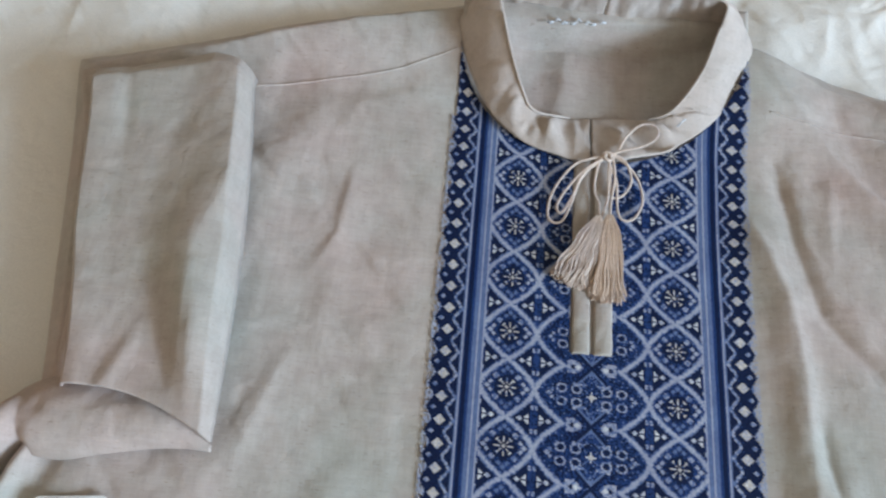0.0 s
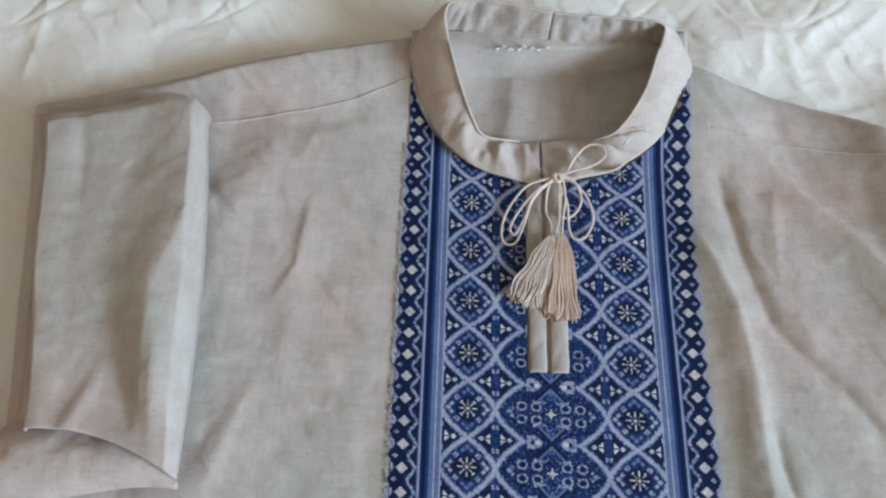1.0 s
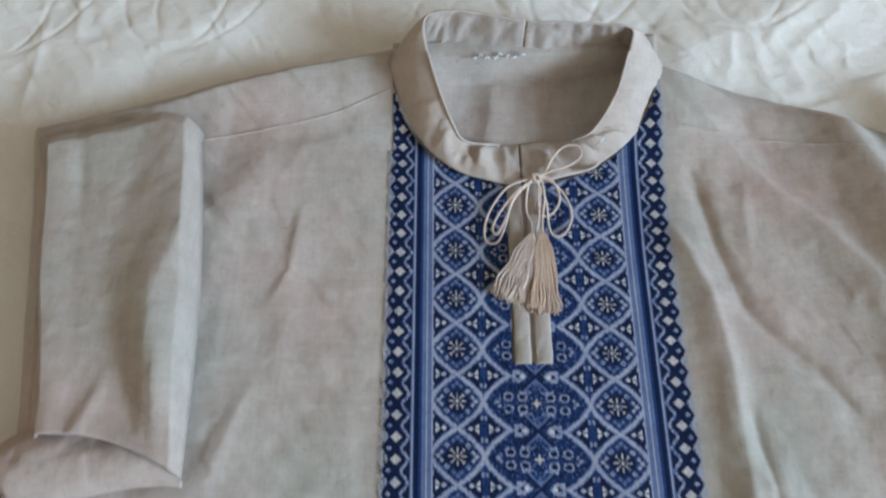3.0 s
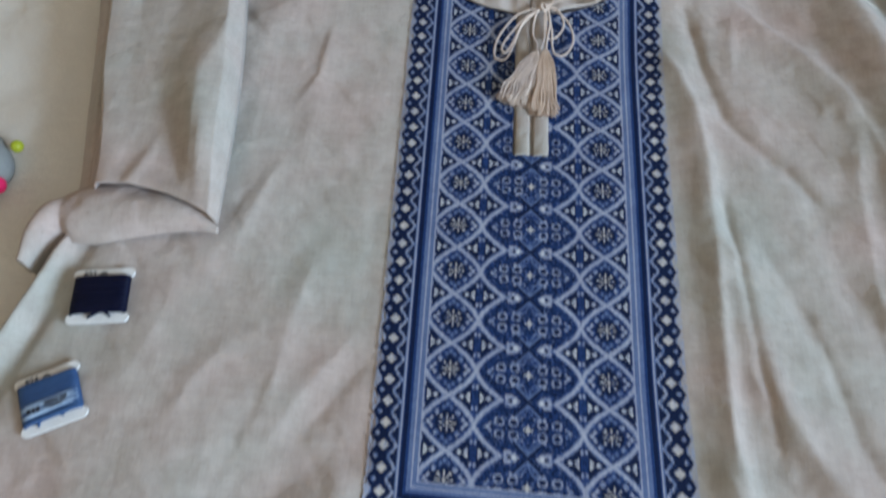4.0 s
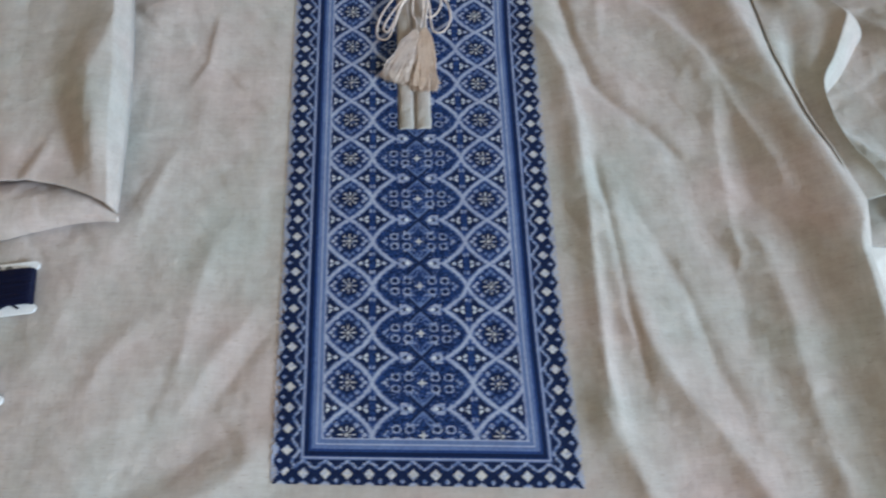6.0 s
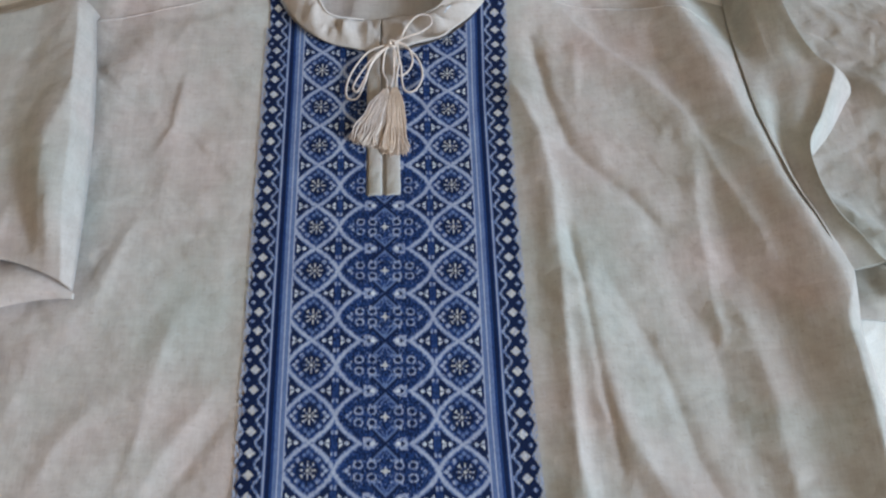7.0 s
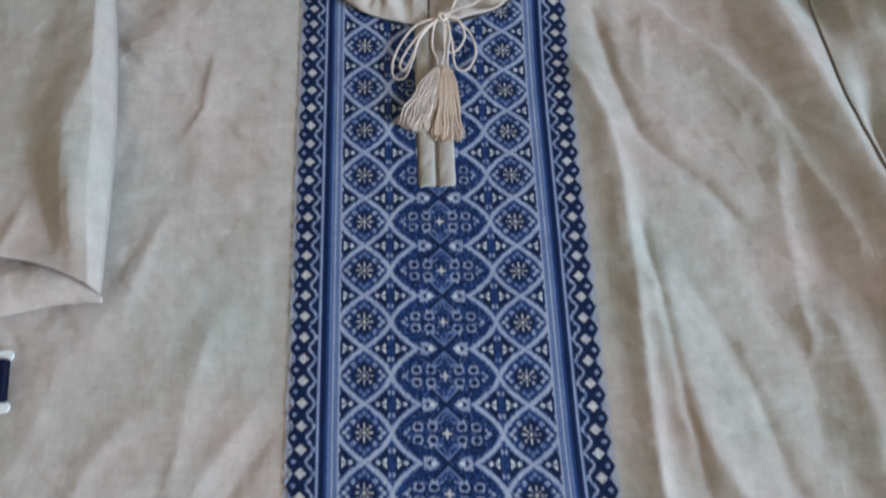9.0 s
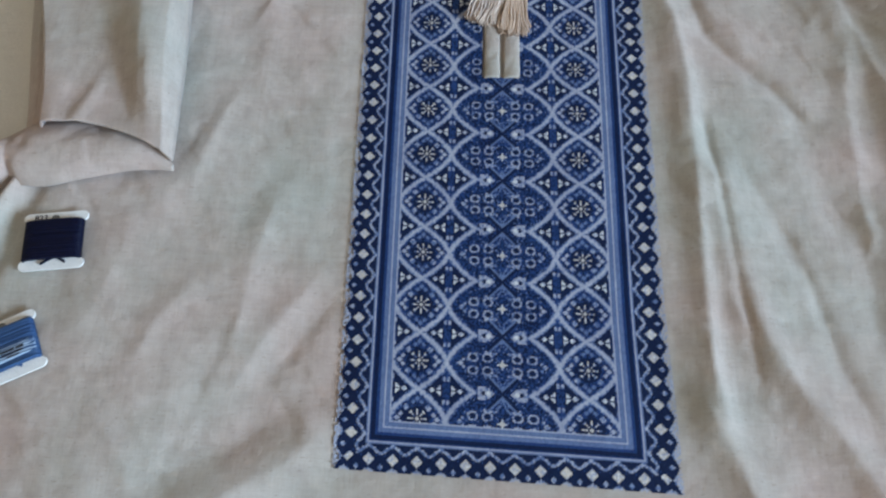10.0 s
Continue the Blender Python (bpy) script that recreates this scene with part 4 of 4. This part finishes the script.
z = z * (1 - join) + (shirt_height(p0[0][None], p0[1][None]) + 0.0020 * smooth(0.0, 0.25, v)) * join
z = base + (z - base) * np.clip((1 - u) / 0.26, 0, 1) ** 0.6
z = np.maximum(z - 0.006 * smooth(0.14, 0.0, v), base)
sheet("front_layer", x, y, z, LINEN, sleeve, "", None, 0.0014)
x, y, u, v = quad_patch([(0.292, 0.135), (0.385, 0.120), (0.400, 0.410), (0.262, 0.405)], 110, 200)
x = x + 0.008 * np.sin(2.4 * np.pi * v) * u
base = bed_height(x, y) + 0.002
z = base + 0.004 + 0.0012 * lump(x, y, 0.03, 53) + 0.0006 * lump(x, y, 0.014, 54)
z = z + crease(x, y, [(0.283, 0.235), (0.290, 0.212), (0.310, 0.186), (0.345, 0.155)], 0.009, 0.010, 0.014)
z = z + crease(x, y, [(0.298, 0.185), (0.312, 0.160), (0.318, 0.135)], 0.005, 0.007, 0.009, 0.015)
z = z + crease(x, y, [(0.330, 0.320), (0.345, 0.285), (0.375, 0.255)], 0.006, 0.012, 0.012)
rim = np.minimum(np.minimum(u / 0.03, (1 - u) / 0.10), np.minimum(v / 0.05, (1 - v) / 0.05))
z = base + (z - base) * np.sqrt(np.clip(rim, 0, 1))
sheet("back_layer", x, y, z, LINEN, sleeve, "", None, 0.0014)
# ---------------------------------------------------------------- floss bobbins
def floss_bobbin(label, floss, number, at, turn, banded):
    """A flat card with four horns, wound with floss."""
    top = tagged(new("floss_bobbin"), label, "floss bobbin", "floss bobbins on the shirt")
    top.matrix_world = pose(*at, 0, 0, turn)
    half, w, waist, bar = 0.0176, 0.0189, 0.0154, 0.0062
    bm = bmesh.new()
    loop = []
    def arc(cx, cy, r, a0, a1):
        for n in range(7):
            q = radians(a0 + (a1 - a0) * n / 6)
            loop.append(bm.verts.new((cx + r * math.cos(q), cy + r * math.sin(q), 0)))
    r = bar / 2
    arc(w - r, half - r, r, -90, 90)
    arc(-w + r, half - r, r, 90, 270)
    loop.append(bm.verts.new((-waist, half - bar, 0)))
    loop.append(bm.verts.new((-waist, -half + bar, 0)))
    arc(-w + r, -half + r, r, 90, 270)
    arc(w - r, -half + r, r, -90, 90)
    loop.append(bm.verts.new((waist, -half + bar, 0)))
    loop.append(bm.verts.new((waist, half - bar, 0)))
    bm.faces.new(loop)
    bmesh.ops.remove_doubles(bm, verts=bm.verts, dist=1e-6)
    ext = bmesh.ops.extrude_face_region(bm, geom=list(bm.faces))
    bmesh.ops.translate(bm, verts=[g for g in ext["geom"] if isinstance(g, bmesh.types.BMVert)], vec=(0, 0, 0.0014))
    bmesh.ops.recalc_face_normals(bm, faces=bm.faces)
    card = bm_part("card", bm, CARD, top, "white card with rounded horns")
    bm = bmesh.new()
    bmesh.ops.create_circle(bm, cap_ends=True, radius=0.0027, segments=20, matrix=Matrix.Translation((0, half - bar + 0.0018, 0.0017)))
    bm_part("thread_slot", bm, HOLE, card, "grey round slot")
    rnd = random.Random(number)
    lines = []
    span = half - bar + 0.0004
    for layer, count in ((0, 40), (1, 38)):
        for n in range(count):
            yy0 = -span + 2 * span * (n + 0.5) / count + rnd.gauss(0, 0.00018)
            lift, wide = 0.0026 + 0.0006 * layer + rnd.gauss(0, 0.00012), waist + 0.0007 + 0.0003 * layer
            tilt = rnd.gauss(0, 0.0004)
            line = [(wide * math.copysign(abs(math.cos(q)) ** 0.45, math.cos(q)), yy0 + tilt * math.cos(q), 0.0012 + lift * math.copysign(abs(math.sin(q)) ** 0.6, math.sin(q))) for q in np.linspace(0, 2 * math.pi, 33)]
            lines.append((np.array(line), 0.00078))
    winding = tagged(tubes("floss_winding", lines, floss, top, "", 5), "", "", "", "stuff")
    if banded:
        u, v = np.meshgrid(np.linspace(-1, 1, 30), np.linspace(-0.0085, -0.0005, 8), indexing="ij")
        band = sheet("paper_band", u * (waist + 0.0009), v + 0.0006 * u, 0.0051 - 0.0016 * np.abs(u) ** 6, LABEL, top, "pale blue paper band with dark print", None, 0.0002)
        bm = bmesh.new()
        for x0, x1, y0, y1 in ((-0.0125, -0.0102, -0.0064, -0.0036), (-0.0096, -0.0078, -0.0064, -0.0036), (-0.0072, -0.0052, -0.0064, -0.0036), (-0.0025, 0.0055, -0.0036, -0.0024), (0.0062, 0.0105, -0.0036, -0.0024), (-0.0022, 0.0095, -0.0056, -0.0044), (0.0005, 0.0072, -0.0072, -0.0063)):
            box(bm, (x0, y0, 0.0049), (x1, y1, 0.0053))
        bm_part("print", bm, INK, band)
    ends = [[(-0.0055, -0.0145, 0.0024), (-0.001, -0.0125, 0.0030), (0.005, -0.0108, 0.0042)], [(0.0085, -0.0142, 0.0020), (0.006, -0.0125, 0.0028), (0.0035, -0.0110, 0.0040)]]
    if banded:
        ends = [[(-0.0085, -0.0145, 0.0020), (-0.008, -0.0125, 0.0024), (-0.006, -0.0105, 0.0034)], [(0.006, -0.0128, 0.0020), (0.004, -0.0115, 0.0026), (0.001, -0.0105, 0.0034)]]
    for e in ends:
        tubes("thread_end", [(curve_points(e, 8), 0.0008)], floss, winding, "", 5)
    text = bpy.data.curves.new("number", "FONT")
    text.body, text.size, text.align_x, text.align_y, text.extrude = str(number), 0.0052, "CENTER", "CENTER", 0.0001
    text.materials.append(INK)
    ob = child("number", text, card, "small dark printed number")
    ob.location = (-0.0085, half - bar / 2 - 0.0002, 0.0017)
    return top


def rest_z(x, y):
    return float(shirt_height(x, y))


floss_bobbin("white card bobbin wound with dark navy floss, lying on the linen", FLOSS_DARK, 823, (-0.2540, 0.1197, rest_z(-0.2540, 0.1197) + 0.0022), 5, False)
floss_bobbin("white card bobbin wound with mid-blue floss and a paper band", FLOSS_BLUE, 824, (-0.2671, 0.0559, rest_z(-0.2671, 0.0559) + 0.0026), 25, True)

# ---------------------------------------------------------------- pincushion at the shirt's side
cushion = tagged(new("pincushion"), "small grey-blue pincushion with coloured pin heads on the bedspread", "pincushion")
u, v = np.meshgrid(np.linspace(0, 2 * math.pi, 40, endpoint=False), np.linspace(0.02, 1, 16), indexing="ij")
rad = 0.030 * np.sin(v * math.pi * 0.62) * (1 + 0.04 * np.cos(5 * u))
zc = float(bed_height(np.array(-0.385), np.array(0.222)))
sheet("cushion", -0.385 + rad * np.cos(u), 0.222 + rad * np.sin(u), zc + 0.006 + 0.014 * np.cos(v * math.pi * 0.62), CUSHION, cushion, "", None, 0, True, True)
for name, mat, (x, y, z), r in (("pin_head", PINK, (-0.3555, 0.2050, zc + 0.014), 0.0062), ("pin_head", LIME, (-0.3525, 0.2380, zc + 0.012), 0.0044)):
    bm = bmesh.new()
    bmesh.ops.create_uvsphere(bm, u_segments=20, v_segments=12, radius=r, matrix=Matrix.Translation((x, y, z)))
    head = bm_part(name, bm, mat, cushion, "", True)
    tubes("shaft", [(np.array([(x, y, z), (x - 0.008, y + 0.002, z - 0.006)]), 0.0004)], HOLE, head)
